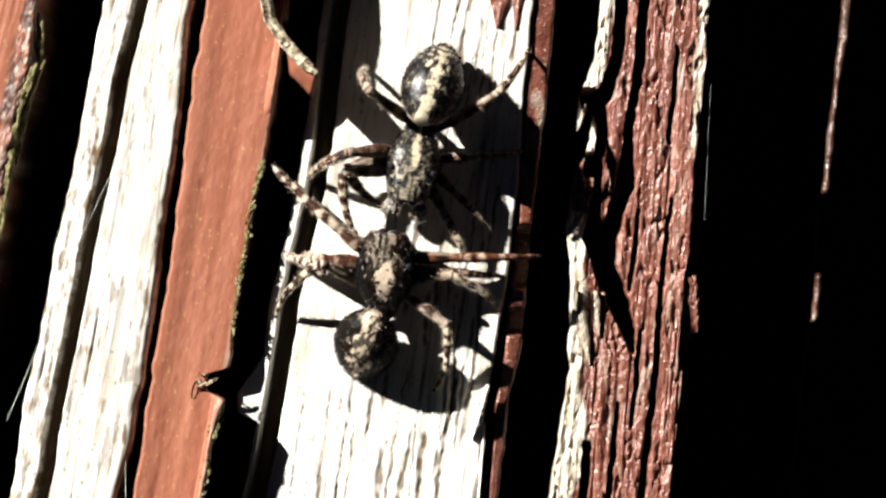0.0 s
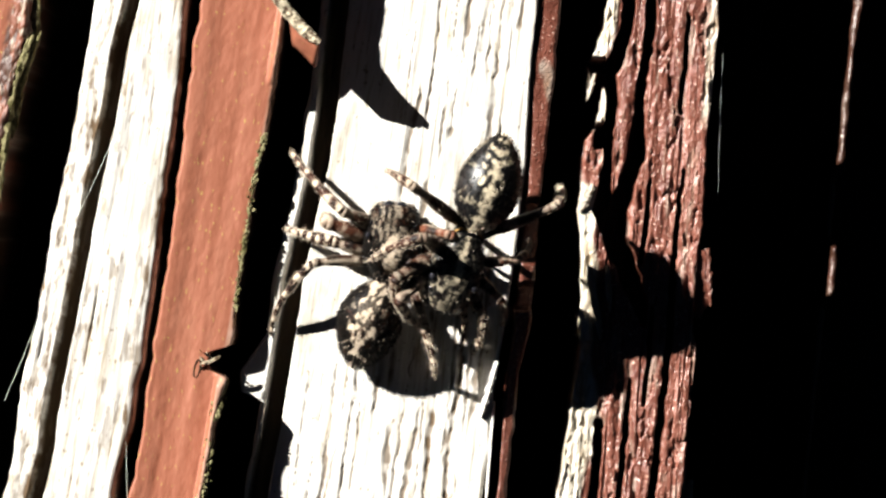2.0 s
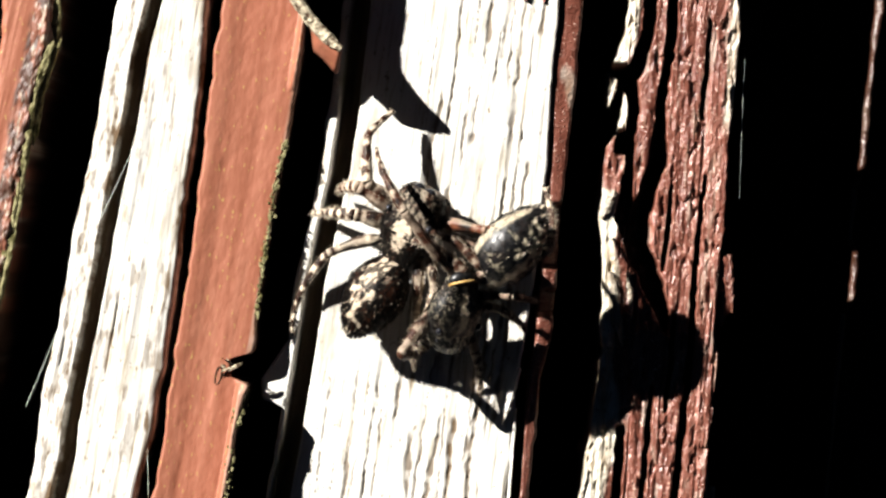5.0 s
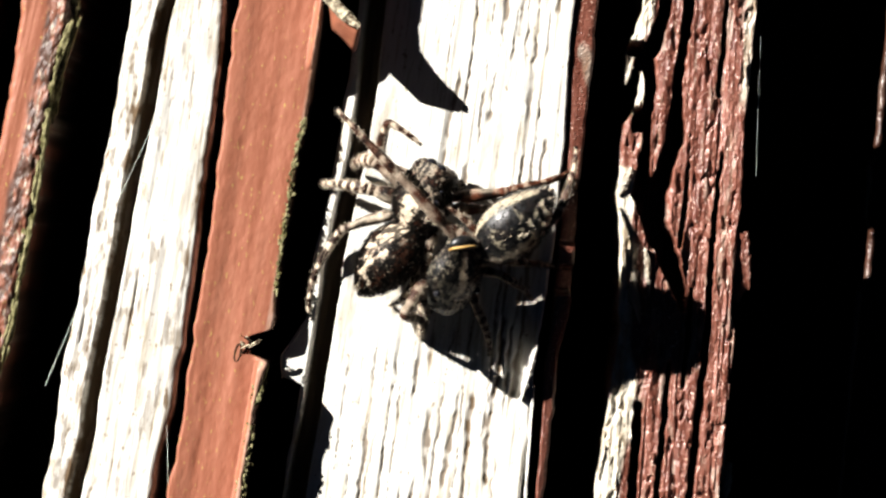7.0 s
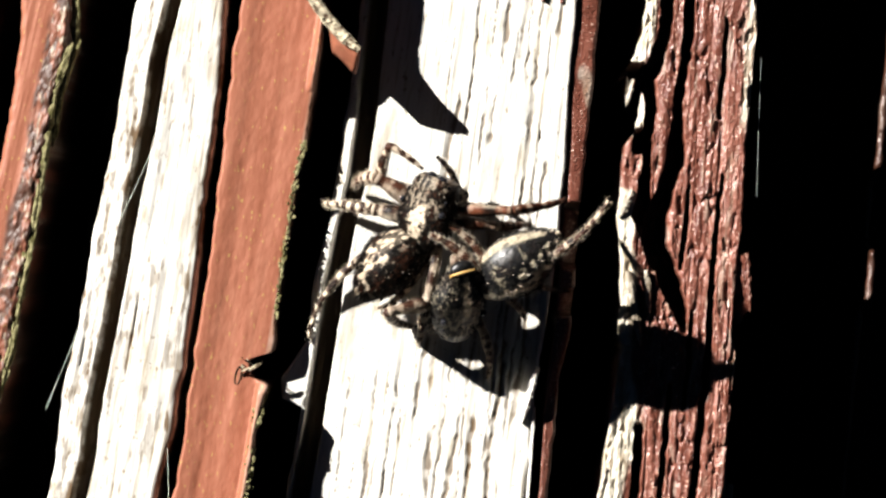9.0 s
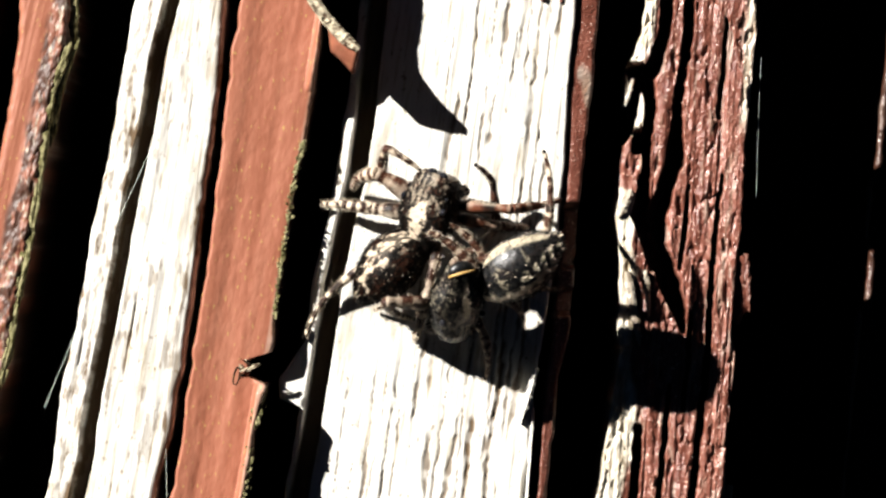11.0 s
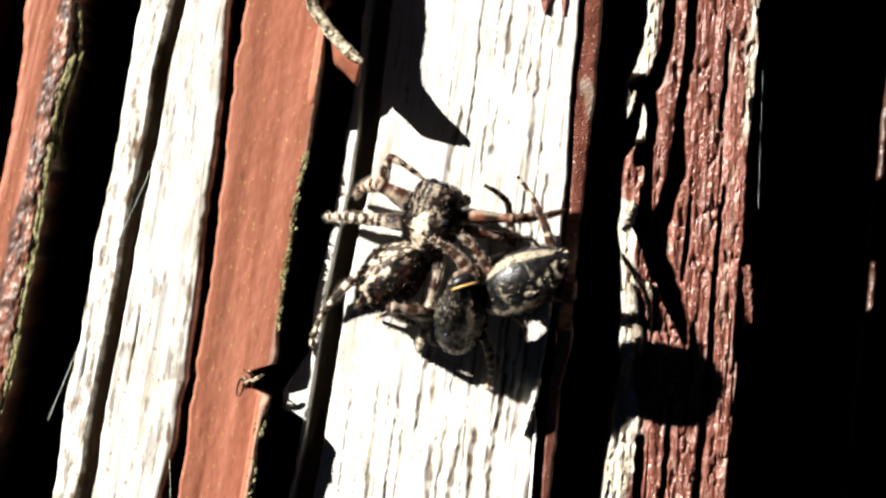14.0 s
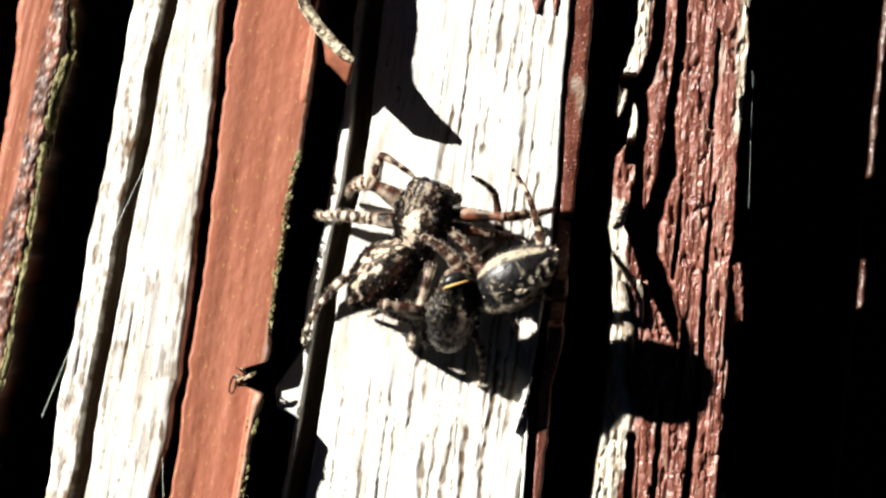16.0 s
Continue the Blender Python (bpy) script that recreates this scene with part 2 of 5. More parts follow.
def clumps(name, path, mat, count, size, spread, seed, parent=None, label="", along=1.0):
    """Crumbs of lichen along a path of (u, v, z) with uneven sizes, as one part."""
    rnd = random.Random(seed)
    verts, faces = [], []
    base = [Vector(p).normalized() for p in ((0, 0, 1), (0.9, 0, 0.45), (0.28, 0.85, 0.45), (-0.72, 0.53, 0.45), (-0.72, -0.53, 0.45), (0.28, -0.85, 0.45), (0.72, 0.53, -0.45), (-0.28, 0.85, -0.45), (-0.9, 0, -0.45), (-0.28, -0.85, -0.45), (0.72, -0.53, -0.45), (0, 0, -1))]
    ico = [(0, 1, 2), (0, 2, 3), (0, 3, 4), (0, 4, 5), (0, 5, 1), (1, 6, 2), (2, 7, 3), (3, 8, 4), (4, 9, 5), (5, 10, 1), (6, 7, 2), (7, 8, 3), (8, 9, 4), (9, 10, 5), (10, 6, 1), (11, 7, 6), (11, 8, 7), (11, 9, 8), (11, 10, 9), (11, 6, 10)]
    for _ in range(count):
        k = rnd.random() * (len(path) - 1)
        i = int(k)
        f = k - i
        p = [path[i][a] * (1 - f) + path[i + 1][a] * f for a in range(3)]
        at = plan(p[0] + rnd.gauss(0, spread), p[1] + rnd.gauss(0, spread * 0.5), p[2] + rnd.uniform(-0.12, 0.06))
        r = size * MM * rnd.uniform(0.4, 1.2)
        turn = Euler((rnd.random() * 6, rnd.random() * 6, rnd.random() * 6)).to_matrix()
        st = Vector((rnd.uniform(0.6, 1.3), along * rnd.uniform(0.8, 1.8), rnd.uniform(0.5, 1.0)))
        lean = (path[i + 1][0] - path[i][0]) / (path[i + 1][1] - path[i][1])
        o = len(verts)
        for b in base:
            q = turn @ (b * rnd.uniform(0.75, 1.2))
            verts.append(at + Vector((q.x * st.x - lean * q.y * st.y, q.y * st.y, q.z * st.z)) * r)
        faces += [(a + o, b + o, c + o) for a, b, c in ico]
    ob = mesh_object(name, verts, faces, mat, False)
    if parent is not None:
        part(name, ob, parent, label)
    return ob


# ---- boards ----
def fibres(across, along, seed, cell=0.22, stretch=9.0):
    return fractal(across / cell, along / stretch, seed)


RED_TOP, LOW_TOP = 0.95, -1.35

# added sheet under all boards; its colour makes the gaps read as shade
backing = plank("gap_backing", [(-900, 0), (-1030, 882)], [(2500, 0), (2370, 882)], -22.0, 3.0, GAP_DARK, 60, seed=9)
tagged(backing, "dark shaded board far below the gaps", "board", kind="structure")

outer_board = plank("painted_board", [(-620, 0), (-760, 882)], [(-20, 0), (-44, 150), (-90, 300), (-210, 882)], RED_TOP, 23.0, WORN, 40, seed=15)
tagged(outer_board, "red-brown painted board at the outer side", "board", kind="structure")

# painted board at the far side, its worn lip edged with lichen
MOSS_EDGE = [(130, 0), (128, 90), (102, 170), (90, 250), (76, 350), (62, 430), (46, 500), (26, 620), (2, 700), (-40, 882)]


def lip_relief(a, y, w, u, v):
    return 0.10 * (fibres(a, y, 1, 0.5, 6.0) - 0.5) + 0.34 * smooth_step(w - 1.1, w - 0.2, a) * (0.3 + fractal(a * 2.6, y * 1.6, 4)) + 0.12 * smooth_step(w - 1.1, w - 0.8, a) * (fractal(a * 7, y * 4.0, 6) - 0.5)


painted_edge_board = plank("painted_board", [(42, 0), (40, 90), (22, 200), (0, 300), (-60, 500), (-150, 882)], MOSS_EDGE, RED_TOP, 23.0, RED, 64, lip_relief, (7, 5), 0.3, 21,
      wear=lambda a, y, w, u, v: 0.8 * smooth_step(0.58, 0.66, fractal(a * 6, y * 3.5, 8)) * smooth_step(w - 1.1, w - 0.8, a),
      dirt_shade=lambda a, y, w, u, v: smooth_step(w - 1.20, w - 0.90, a + 0.5 * (fractal(a * 2, y * 0.8, 7) - 0.5)) * (0.45 + 0.5 * smooth_step(0.40, 0.58, fractal(a * 4, y * 1.6, 9))))
tagged(painted_edge_board, "red-brown painted board with a worn lichen-edged lip", "board", kind="structure")
clumps("lichen_fringe", [(u - 2, v, RED_TOP + 0.12) for u, v in MOSS_EDGE if v > 80], MOSS, 900, 0.11, 2.6, 3, painted_edge_board, "yellow-green lichen along the board's edge", 3.2)
clumps("lichen_fringe", [(u + 9, v, RED_TOP - 0.15) for u, v in MOSS_EDGE if v < 300], MOSS, 220, 0.10, 2.5, 13, painted_edge_board, "yellow-green lichen along the board's edge", 3.0)


# bare grey-white board with a long open groove
def groove_at(v):
    return edge_line([(312, 0), (287, 100), (271, 200), (252, 300), (226, 420), (205, 550), (176, 690), (160, 800), (143, 882)], v, 3.0, 41)


def bare_relief(a, y, w, u, v):
    g = (u - groove_at(v)) / 41.26
    groove = -1.1 * (1 - smooth_step(0.24, 0.36, np.abs(g)))
    f = fibres(a, y, 2, 0.3, 8.0)
    return groove + 0.09 * (f - 0.5) + 0.16 * (fractal(a / 1.6, y / 9.0, 6) - 0.5) - 0.12 * (1 - smooth_step(0.16, 0.24, f))


def bare_dirt(a, y, w, u, v):
    g = np.abs(u - groove_at(v)) / 41.26
    ridge = smooth_step(0, 12, groove_at(v) - u)
    mottle = 0.6 * ridge * smooth_step(0.46, 0.70, fractal(a * 6.5, y * 2.2, 44)) + 0.5 * smooth_step(0.66, 0.74, fractal(a * 4.0, y * 0.8, 46))
    rim = 0.7 * smooth_step(w - 0.45, w - 0.1, a) * smooth_step(0.42, 0.62, fractal(a * 3.0, y * 0.7, 49)) + 0.6 * (1 - smooth_step(0.30, 0.62, g)) * smooth_step(0.44, 0.60, fractal(a * 5.0, y * 1.2, 50))
    return mottle + rim + 0.9 * (1 - smooth_step(0.20, 0.30, g)) + 0.6 * (1 - smooth_step(0.17, 0.30, fibres(a, y, 2, 0.3, 8.0))) + 0.3 * (1 - smooth_step(0.30, 0.42, fractal(a * 5.0, y * 0.35, 48)))


bare_board = plank("bare_board", [(247, 0), (229, 100), (211, 200), (195, 300), (171, 400), (155, 500), (136, 600), (116, 700), (104, 800), (88, 882)],
      [(406, 0), (400, 100), (390, 200), (375, 300), (362, 400), (355, 460), (345, 550), (330, 650), (315, 720), (305, 780), (287, 840), (278, 882)],
      RED_TOP + 0.1, 23.0, BARE, 90, bare_relief, (5, 4), 0.3, 31, dirt_shade=lambda a, y, w, u, v: np.clip(bare_dirt(a, y, w, u, v), 0, 1))
tagged(bare_board, "bare sun-bleached board with one long dark groove", "board", kind="structure")

# smooth red board with the curled flake and the small dark knot
RED_EDGE = [(578, 0), (570, 90), (560, 150), (545, 250), (530, 300), (520, 350), (510, 430), (503, 470), (491, 560), (487, 606), (483, 622), (446, 633), (446, 664), (476, 678), (460, 740), (450, 800), (438, 882)]


def red_relief(a, y, w, u, v):
    return 0.06 * (fibres(a, y, 3, 0.7, 10.0) - 0.5) + 0.04 * (fractal(a * 2.5, y * 1.2, 5) - 0.5)


def lifted_relief(a, y, w, u, v):
    return red_relief(a, y, w, u, v) + 0.12 * (1 - smooth_step(0.0, 1.1, a)) + (1.1 * smooth_step(664, 692, v) + np.interp(v, [-60, 0, 50, 95, 130, 165], [0.0, 1.3, 1.35, 1.0, 0.65, 0.0])) * smooth_step(w - 0.30, w - 0.05, a)


red_board = plank("painted_board", [(432, 0), (416, 100), (405, 200), (395, 270), (388, 350), (380, 430), (366, 500), (352, 600), (345, 650), (336, 700), (326, 780), (316, 850), (306, 882)],
      RED_EDGE, RED_TOP, 23.0, RED, 60, lifted_relief, (5, 4), 0.12, 51,
      wear=lambda a, y, w, u, v: 0.25 * smooth_step(w - 0.10, w - 0.02, a))
tagged(red_board, "smooth red-brown painted board with a lichen-crusted edge", "board", kind="structure")
clumps("lichen_fringe", [(u - 2, v, RED_TOP - 0.02) for u, v in RED_EDGE if (150 < v < 600)] , MOSS, 460, 0.065, 2.4, 5, red_board, "thin yellow-green lichen crust along the edge")


for stretch in ([(474, 680, 0.1), (466, 716, 0.9), (461, 748, 1.0)], [(452, 785, 1.0), (440, 870, 1.0), (425, 980, 1.0)]):
    clumps("lichen_fringe", [(u - 3, v, RED_TOP + z) for u, v, z in stretch], MOSS, 260, 0.07, 4.0, 6, red_board, "bright yellow-green lichen crust along the edge")


def make_flake():
    """A strip of paint that has curled up off the edge, with a crusted broken rim."""
    rim = [(470, -420, 1.0), (510, -300, 2.4), (540, -200, 3.3), (545, -120, 3.3), (548, -40, 3.1), (556, 0, 3.0), (585, 42, 3.0), (612, 72, 3.05), (640, 95, 3.1)]
    low = [(460, -420, 0.7), (480, -300, 0.85), (505, -200, 0.9), (520, -100, 0.9), (535, -40, 1.0), (548, 2, 1.35), (582, 46, 1.9), (590, 96, 1.7), (630, 136, 1.9)]
    verts, faces, n, m = [], [], len(rim), 9
    for k in range((n - 1) * 6 + 1):
        i = min(k // 6, n - 2)
        f = k / 6 - i
        a = Vector(rim[i]).lerp(Vector(rim[i + 1]), f)
        b = Vector(low[i]).lerp(Vector(low[i + 1]), f)
        for j in range(m + 1):
            q = b.lerp(a, j / m)
            q.z += 0.25 * math.sin(math.pi * j / m)
            q.x += 2.0 * (noise.noise(Vector((k * 0.6, j * 0.7, 1.0))))
            q.y += 2.0 * (noise.noise(Vector((k * 0.6, j * 0.7, 5.0))))
            verts.append(plan(q.x, q.y, q.z))
    rows = (n - 1) * 6 + 1
    for k in range(rows - 1):
        for j in range(m):
            o = k * (m + 1) + j
            faces.append((o, o + m + 1, o + m + 2, o + 1))
    ob = mesh_object("paint_flake", verts, faces, RED)
    grain = np.array([((v.x / MM) + 3, -v.y / MM, 0) for v in verts])
    at = ob.data.attributes.new("grain", "FLOAT_VECTOR", "POINT")
    at.data.foreach_set("vector", grain.astype(np.float32).ravel())
    thick = ob.modifiers.new("thickness", "SOLIDIFY")
    thick.thickness = 0.00016
    part("paint_flake", ob, red_board, "curled red paint flake lifting off the edge")
    vs, fs, path = [], [], []
    for i in range(2, n - 1):
        for k in range(8):
            path.append(Vector(rim[i]).lerp(Vector(rim[i + 1]), k / 8))
    path.append(Vector(rim[-1]))
    for i, p in enumerate(path):
        t = (path[min(i + 1, len(path) - 1)] - path[max(i - 1, 0)])
        side = Vector((-t.y, t.x, 0)).normalized() * -1
        wide = 1.0 if i < len(path) - 6 else 0.55 + 0.45 * (len(path) - 1 - i) / 6
        for s, dz in ((-11, 0.0), (-9, 0.13), (-3, 0.06), (4, 0.10), (9, 0.02), (11, -0.12), (0, -0.2)):
            q = p + side * (s * wide + 2.0 * noise.noise(Vector((i * 0.9, s, 3))))
            vs.append(plan(q.x, q.y, q.z + dz + 0.06 * noise.noise(Vector((i * 1.3, s * 0.5, 8)))))
    for i in range(len(path) - 1):
        for k in range(7):
            fs.append((i * 7 + k, i * 7 + (k + 1) % 7, i * 7 + 7 + (k + 1) % 7, i * 7 + 7 + k))
    fs.append(tuple(range(len(vs) - 7, len(vs))))
    crust = part("crust", mesh_object("crust", vs, fs, CRUST, False), ob, "mottled cream and brown broken rim of the flake")


make_flake()


def make_knot():
    rnd = random.Random(4)
    verts, faces = [], []
    for k in range(6):
        a = plan(rnd.uniform(426, 444), rnd.uniform(628, 664), RED_TOP - 0.08)
        b = a + Vector((rnd.uniform(0.1, 0.6), rnd.uniform(-0.3, 0.35), rnd.uniform(-0.2, 0.1))) * MM
        side = Vector((rnd.uniform(-1, 1), rnd.uniform(-1, 1), 0.3)).normalized() * 0.16 * MM
        up = Vector((0, 0, 0.14 * MM))
        o = len(verts)
        verts += [a - side, a + side, a + up, b - side * 0.5, b + side * 0.5, b + up * 0.6]
        faces += [(o, o + 2, o + 1), (o, o + 3, o + 5, o + 2), (o + 1, o + 2, o + 5, o + 4), (o, o + 1, o + 4, o + 3), (o + 3, o + 4, o + 5)]
    ob = part("splintered_knot", mesh_object("splintered_knot", verts, faces, CHAR, False), red_board, "blackened splintered knot at a notch")
    clumps("crust", [(432, 632, RED_TOP + 0.1), (440, 652, RED_TOP + 0.15), (462, 640, RED_TOP + 0.2)], CRUST, 14, 0.10, 4.0, 12, ob, "pale crumbs on the knot")
    ring = [plan(424 + 5 * math.cos(a) - 3 * math.sin(a), 662 + 16 * math.sin(a), RED_TOP + 0.02) for a in np.linspace(0, 2 * math.pi, 24)]
    vs, fs = [], []
    for i, p in enumerate(ring):
        for k in range(4):
            w = 0.05 * MM * (0.6 + 0.5 * noise.noise(Vector((i * 0.7, 2, 3))))
            vs.append(p + Vector((math.cos(k * math.pi / 2) * w, 0, math.sin(k * math.pi / 2) * w)))
    for i in range(len(ring) - 1):
        for k in range(4):
            fs.append((i * 4 + k, i * 4 + (k + 1) % 4, i * 4 + 4 + (k + 1) % 4, i * 4 + 4 + k))
    part("paint_crack", mesh_object("paint_crack", vs, fs, CHAR), red_board, "dark ring-shaped crack in the paint")


make_knot()


# the broad bare board on which the spiders stand, split by a straight groove
def split_at(v):
    return edge_line([(672, 0), (660, 100), (650, 200), (636, 300), (613, 400), (592, 500), (578, 600), (570, 650), (556, 740), (545, 800), (530, 882)], v, 1.5, 61)


GRAINS = [(0.24, 0.05), (0.29, 0.03), (0.335, 0.06), (0.38, 0.04), (0.425, 0.07), (0.47, 0.03), (0.52, 0.08), (0.57, 0.05), (0.61, 0.09), (0.655, 0.06), (0.70, 0.08), (0.745, 0.05), (0.79, 0.09), (0.83, 0.06), (0.87, 0.09), (0.91, 0.06), (0.95, 0.10)]


def crack_lines(a, y, w):
    """Open grain lines: how deep, by place, along the worn half of the board."""
    total = np.zeros(a.shape)
    for i, (s, half) in enumerate(GRAINS):
        centre = s * 9.6 + 0.30 * (fractal(y / 6.0, y * 0 + i, 70 + i) - 0.5) * 2 + 0.10 * (fractal(y / 0.55, y * 0 + i, 150 + i) - 0.5) * 2
        thick = half * (0.15 + 2.2 * vnoise(y / 1.6, y * 0 + i, 90 + i) ** 1.4) * (0.32 + 0.85 * vnoise(y / 0.28, a / 0.2 + i, 170 + i))
        here = smooth_step(0.36, 0.50, vnoise(y / 2.6, y * 0 + i * 3.7, 110 + i)) * (0.55 + 0.45 * smooth_step(0.25, 0.45, vnoise(y / 0.5, y * 0 + i * 2.1, 190 + i)))
        here = here * (1 if s > 0.45 else smooth_step(14.6, 17.0, y))
        total = np.maximum(total, here * (1 - smooth_step(thick * 0.4, thick * 1.6, np.abs(a - centre))))
    return total


def broad_relief(a, y, w, u, v):
    g = np.abs(u - split_at(v)) / 41.26
    groove = -3.0 * (1 - smooth_step(0.34, 0.44, g))
    rough = 0.2 + 0.8 * smooth_step(3.6, 5.0, a + 1.8 * smooth_step(14, 18, y))
    f = fibres(a, y, 12, 0.26, 9.0)
    return groove - (0.07 + 0.25 * (1 - smooth_step(170, 215, v))) * (1 - smooth_step(-6, 6, u - split_at(v))) - 0.06 * crack_lines(a, y, w) + rough * 0.10 * (f - 0.5) + 0.12 * (fractal(a / 1.5, y / 4.0, 14) - 0.5)


# Darker brown along grain lines, low fibres and the floor of the split.
def broad_darks(a, y, w, u, v):
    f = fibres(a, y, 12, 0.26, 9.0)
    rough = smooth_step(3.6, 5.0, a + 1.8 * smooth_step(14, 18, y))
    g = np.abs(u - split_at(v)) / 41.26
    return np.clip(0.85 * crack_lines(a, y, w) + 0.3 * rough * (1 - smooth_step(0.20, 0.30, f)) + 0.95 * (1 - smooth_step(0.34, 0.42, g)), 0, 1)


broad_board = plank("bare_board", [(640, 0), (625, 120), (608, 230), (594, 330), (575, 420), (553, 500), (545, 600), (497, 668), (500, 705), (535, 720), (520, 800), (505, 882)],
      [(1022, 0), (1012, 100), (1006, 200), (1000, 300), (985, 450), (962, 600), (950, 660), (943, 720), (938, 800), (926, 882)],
      0.0, 22.2, BARE, 170, broad_relief, (3, 3), 0.14, 61, dirt_shade=broad_darks)
tagged(broad_board, "broad bleached bare board with open grain lines", "board", kind="structure")

# low painted edge beside it, its face sloping away
def lath_slope(a, y, w, u, v):
    worn = 14 * (fractal(y * 1.2, a * 2.0, 57) - 0.5)
    gone = np.maximum(smooth_step(358, 372, v + worn) * (1 - smooth_step(462, 474, v + worn)), smooth_step(508, 518, v + worn) * (1 - smooth_step(548, 560, v + worn)))
    return red_relief(a, y, w, u, v) - 0.26 * a - 2.2 * gone


thin_board = plank("painted_lath", [(1024, 0), (1012, 120), (1008, 220), (1003, 350), (980, 600), (966, 680), (960, 760), (952, 882)],
      [(1062, 0), (1052, 140), (1042, 220), (1030, 340), (1010, 600), (988, 670), (982, 760), (968, 882)], -0.14, 22.0, WORN, 16, lath_slope, (3, 5), 0.15, 71,
      wear=lambda a, y, w, u, v: 0.45 * smooth_step(0.66, 0.76, fractal(a * 1.2, y * 0.35, 18)))
tagged(thin_board, "narrow red-brown painted edge below the bare board", "lath", kind="structure")


# cracked board with remnants of red paint, lower down
def opening(v, u, rows, seed):
    """1 inside a long crack given by rows of (v, u, half width), 0 outside."""
    vs = [r[0] for r in rows]
    c, h = np.interp(v, vs, [r[1] for r in rows]), np.interp(v, vs, [r[2] for r in rows])
    ends = smooth_step(vs[0] - 12, vs[0] + 4, v) * (1 - smooth_step(vs[-1] - 4, vs[-1] + 12, v)) if vs[0] > 0 else 1 - smooth_step(vs[-1] - 4, vs[-1] + 12, v)
    wobble = 7.0 * (fractal(v / 16.0, u / 30.0, seed) - 0.5)
    return ends * (1 - smooth_step(h - 1.0, h + 3.5, np.abs(u - c + wobble)))


CRACKS = (
    [(-200, 1200, 8), (0, 1186, 10), (60, 1180, 9), (110, 1163, 13), (140, 1147, 14), (180, 1157, 8), (240, 1150, 7), (300, 1146, 6), (340, 1142, 10), (380, 1140, 17), (420, 1150, 12), (470, 1162, 7)],
    [(118, 1128, 14), (150, 1130, 8), (190, 1120, 10), (228, 1116, 8)], [(236, 1136, 8), (262, 1134, 10)],
    [(-200, 1240, 6), (0, 1226, 7), (60, 1222, 8), (110, 1216, 6), (160, 1206, 7), (200, 1203, 6), (240, 1201, 11), (290, 1197, 14), (330, 1182, 14), (380, 1168, 15), (430, 1162, 17), (470, 1178, 19), (510, 1192, 17), (550, 1205, 11), (580, 1213, 4)],
    [(318, 1282, 1), (436, 1268, 2), (500, 1263, 3), (600, 1258, 3), (656, 1253, 4), (756, 1243, 4), (898, 1227, 4), (1100, 1205, 3)],
    [(690, 1188, 1), (760, 1181, 3), (1100, 1150, 3)], [(560, 1228, 1), (640, 1222, 2), (720, 1212, 1)], [(40, 1290, 1), (120, 1286, 2), (200, 1276, 1)], [(762, 1133, 5), (800, 1131, 6), (1100, 1110, 6)],
    [(335, 1223, 1), (420, 1215, 3), (468, 1208, 1)])


def cracks_here(u, v):
    total = np.zeros(u.shape)
    for i, rows in enumerate(CRACKS):
        total = np.maximum(total, opening(v, u, rows, 130 + i))
    return total


BARE_LINE = [(-300, 1200), (0, 1166), (60, 1160), (118, 1142), (140, 1120), (152, 1152), (236, 1142), (246, 1090), (328, 1094), (340, 1122), (400, 1120), (430, 1112), (452, 1120), (500, 1132), (600, 1130), (640, 1118), (690, 1130), (760, 1133), (882, 1106), (1100, 1080)]


def worn_relief(a, y, w, u, v):
    f = fibres(a, y, 16, 0.30, 5.0)
    plates = fractal(a / 0.6, y / 2.2, 23)
    lines = -0.09 * (1 - smooth_step(0.24, 0.34, fibres(a, y, 26, 0.36, 10.0)))
    chips = -0.12 * (1 - smooth_step(0.30, 0.36, fractal(a * 3.0, y * 1.3, 29)))
    return -4.0 * cracks_here(u, v) + lines + chips + 0.17 * (f - 0.5) + 0.15 * (plates - 0.5) + 0.10 * (fractal(a * 5, y * 3.0, 28) - 0.5)


def worn_wear(a, y, w, u, v):
    n = fractal(a / 0.5, y / 1.8, 27)
    line = np.interp(v, [r[0] for r in BARE_LINE], [r[1] for r in BARE_LINE])
    side = 1 - smooth_step(-6, 6, u - line + 24 * (n - 0.5))
    lip = (1 - smooth_step(205, 245, v)) * 0.7 * smooth_step(w - 0.44, w - 0.32, a + 0.3 * (n - 0.5))
    thin = 0.22 * smooth_step(0.64, 0.72, fractal(a / 0.28, y / 1.6, 47))
    return np.clip(side + lip + thin, 0, 1)


# Slightly darker along fine lines, nearly black inside the open cracks.
def worn_darks(a, y, w, u, v):
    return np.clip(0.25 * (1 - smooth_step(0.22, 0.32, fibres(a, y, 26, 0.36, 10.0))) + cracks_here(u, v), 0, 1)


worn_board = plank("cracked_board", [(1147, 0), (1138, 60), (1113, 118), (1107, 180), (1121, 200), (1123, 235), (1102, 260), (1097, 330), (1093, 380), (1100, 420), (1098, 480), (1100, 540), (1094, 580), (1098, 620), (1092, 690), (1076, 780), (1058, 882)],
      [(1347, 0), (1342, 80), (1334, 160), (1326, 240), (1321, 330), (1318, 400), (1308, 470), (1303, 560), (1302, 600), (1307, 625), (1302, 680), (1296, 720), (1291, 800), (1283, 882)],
      LOW_TOP, 20.9, WORN, 210, worn_relief, (5, 4), 0.12, 91, wear=worn_wear, dirt_shade=worn_darks)
tagged(worn_board, "cracked board with peeling remnants of red-brown paint", "board", kind="structure")


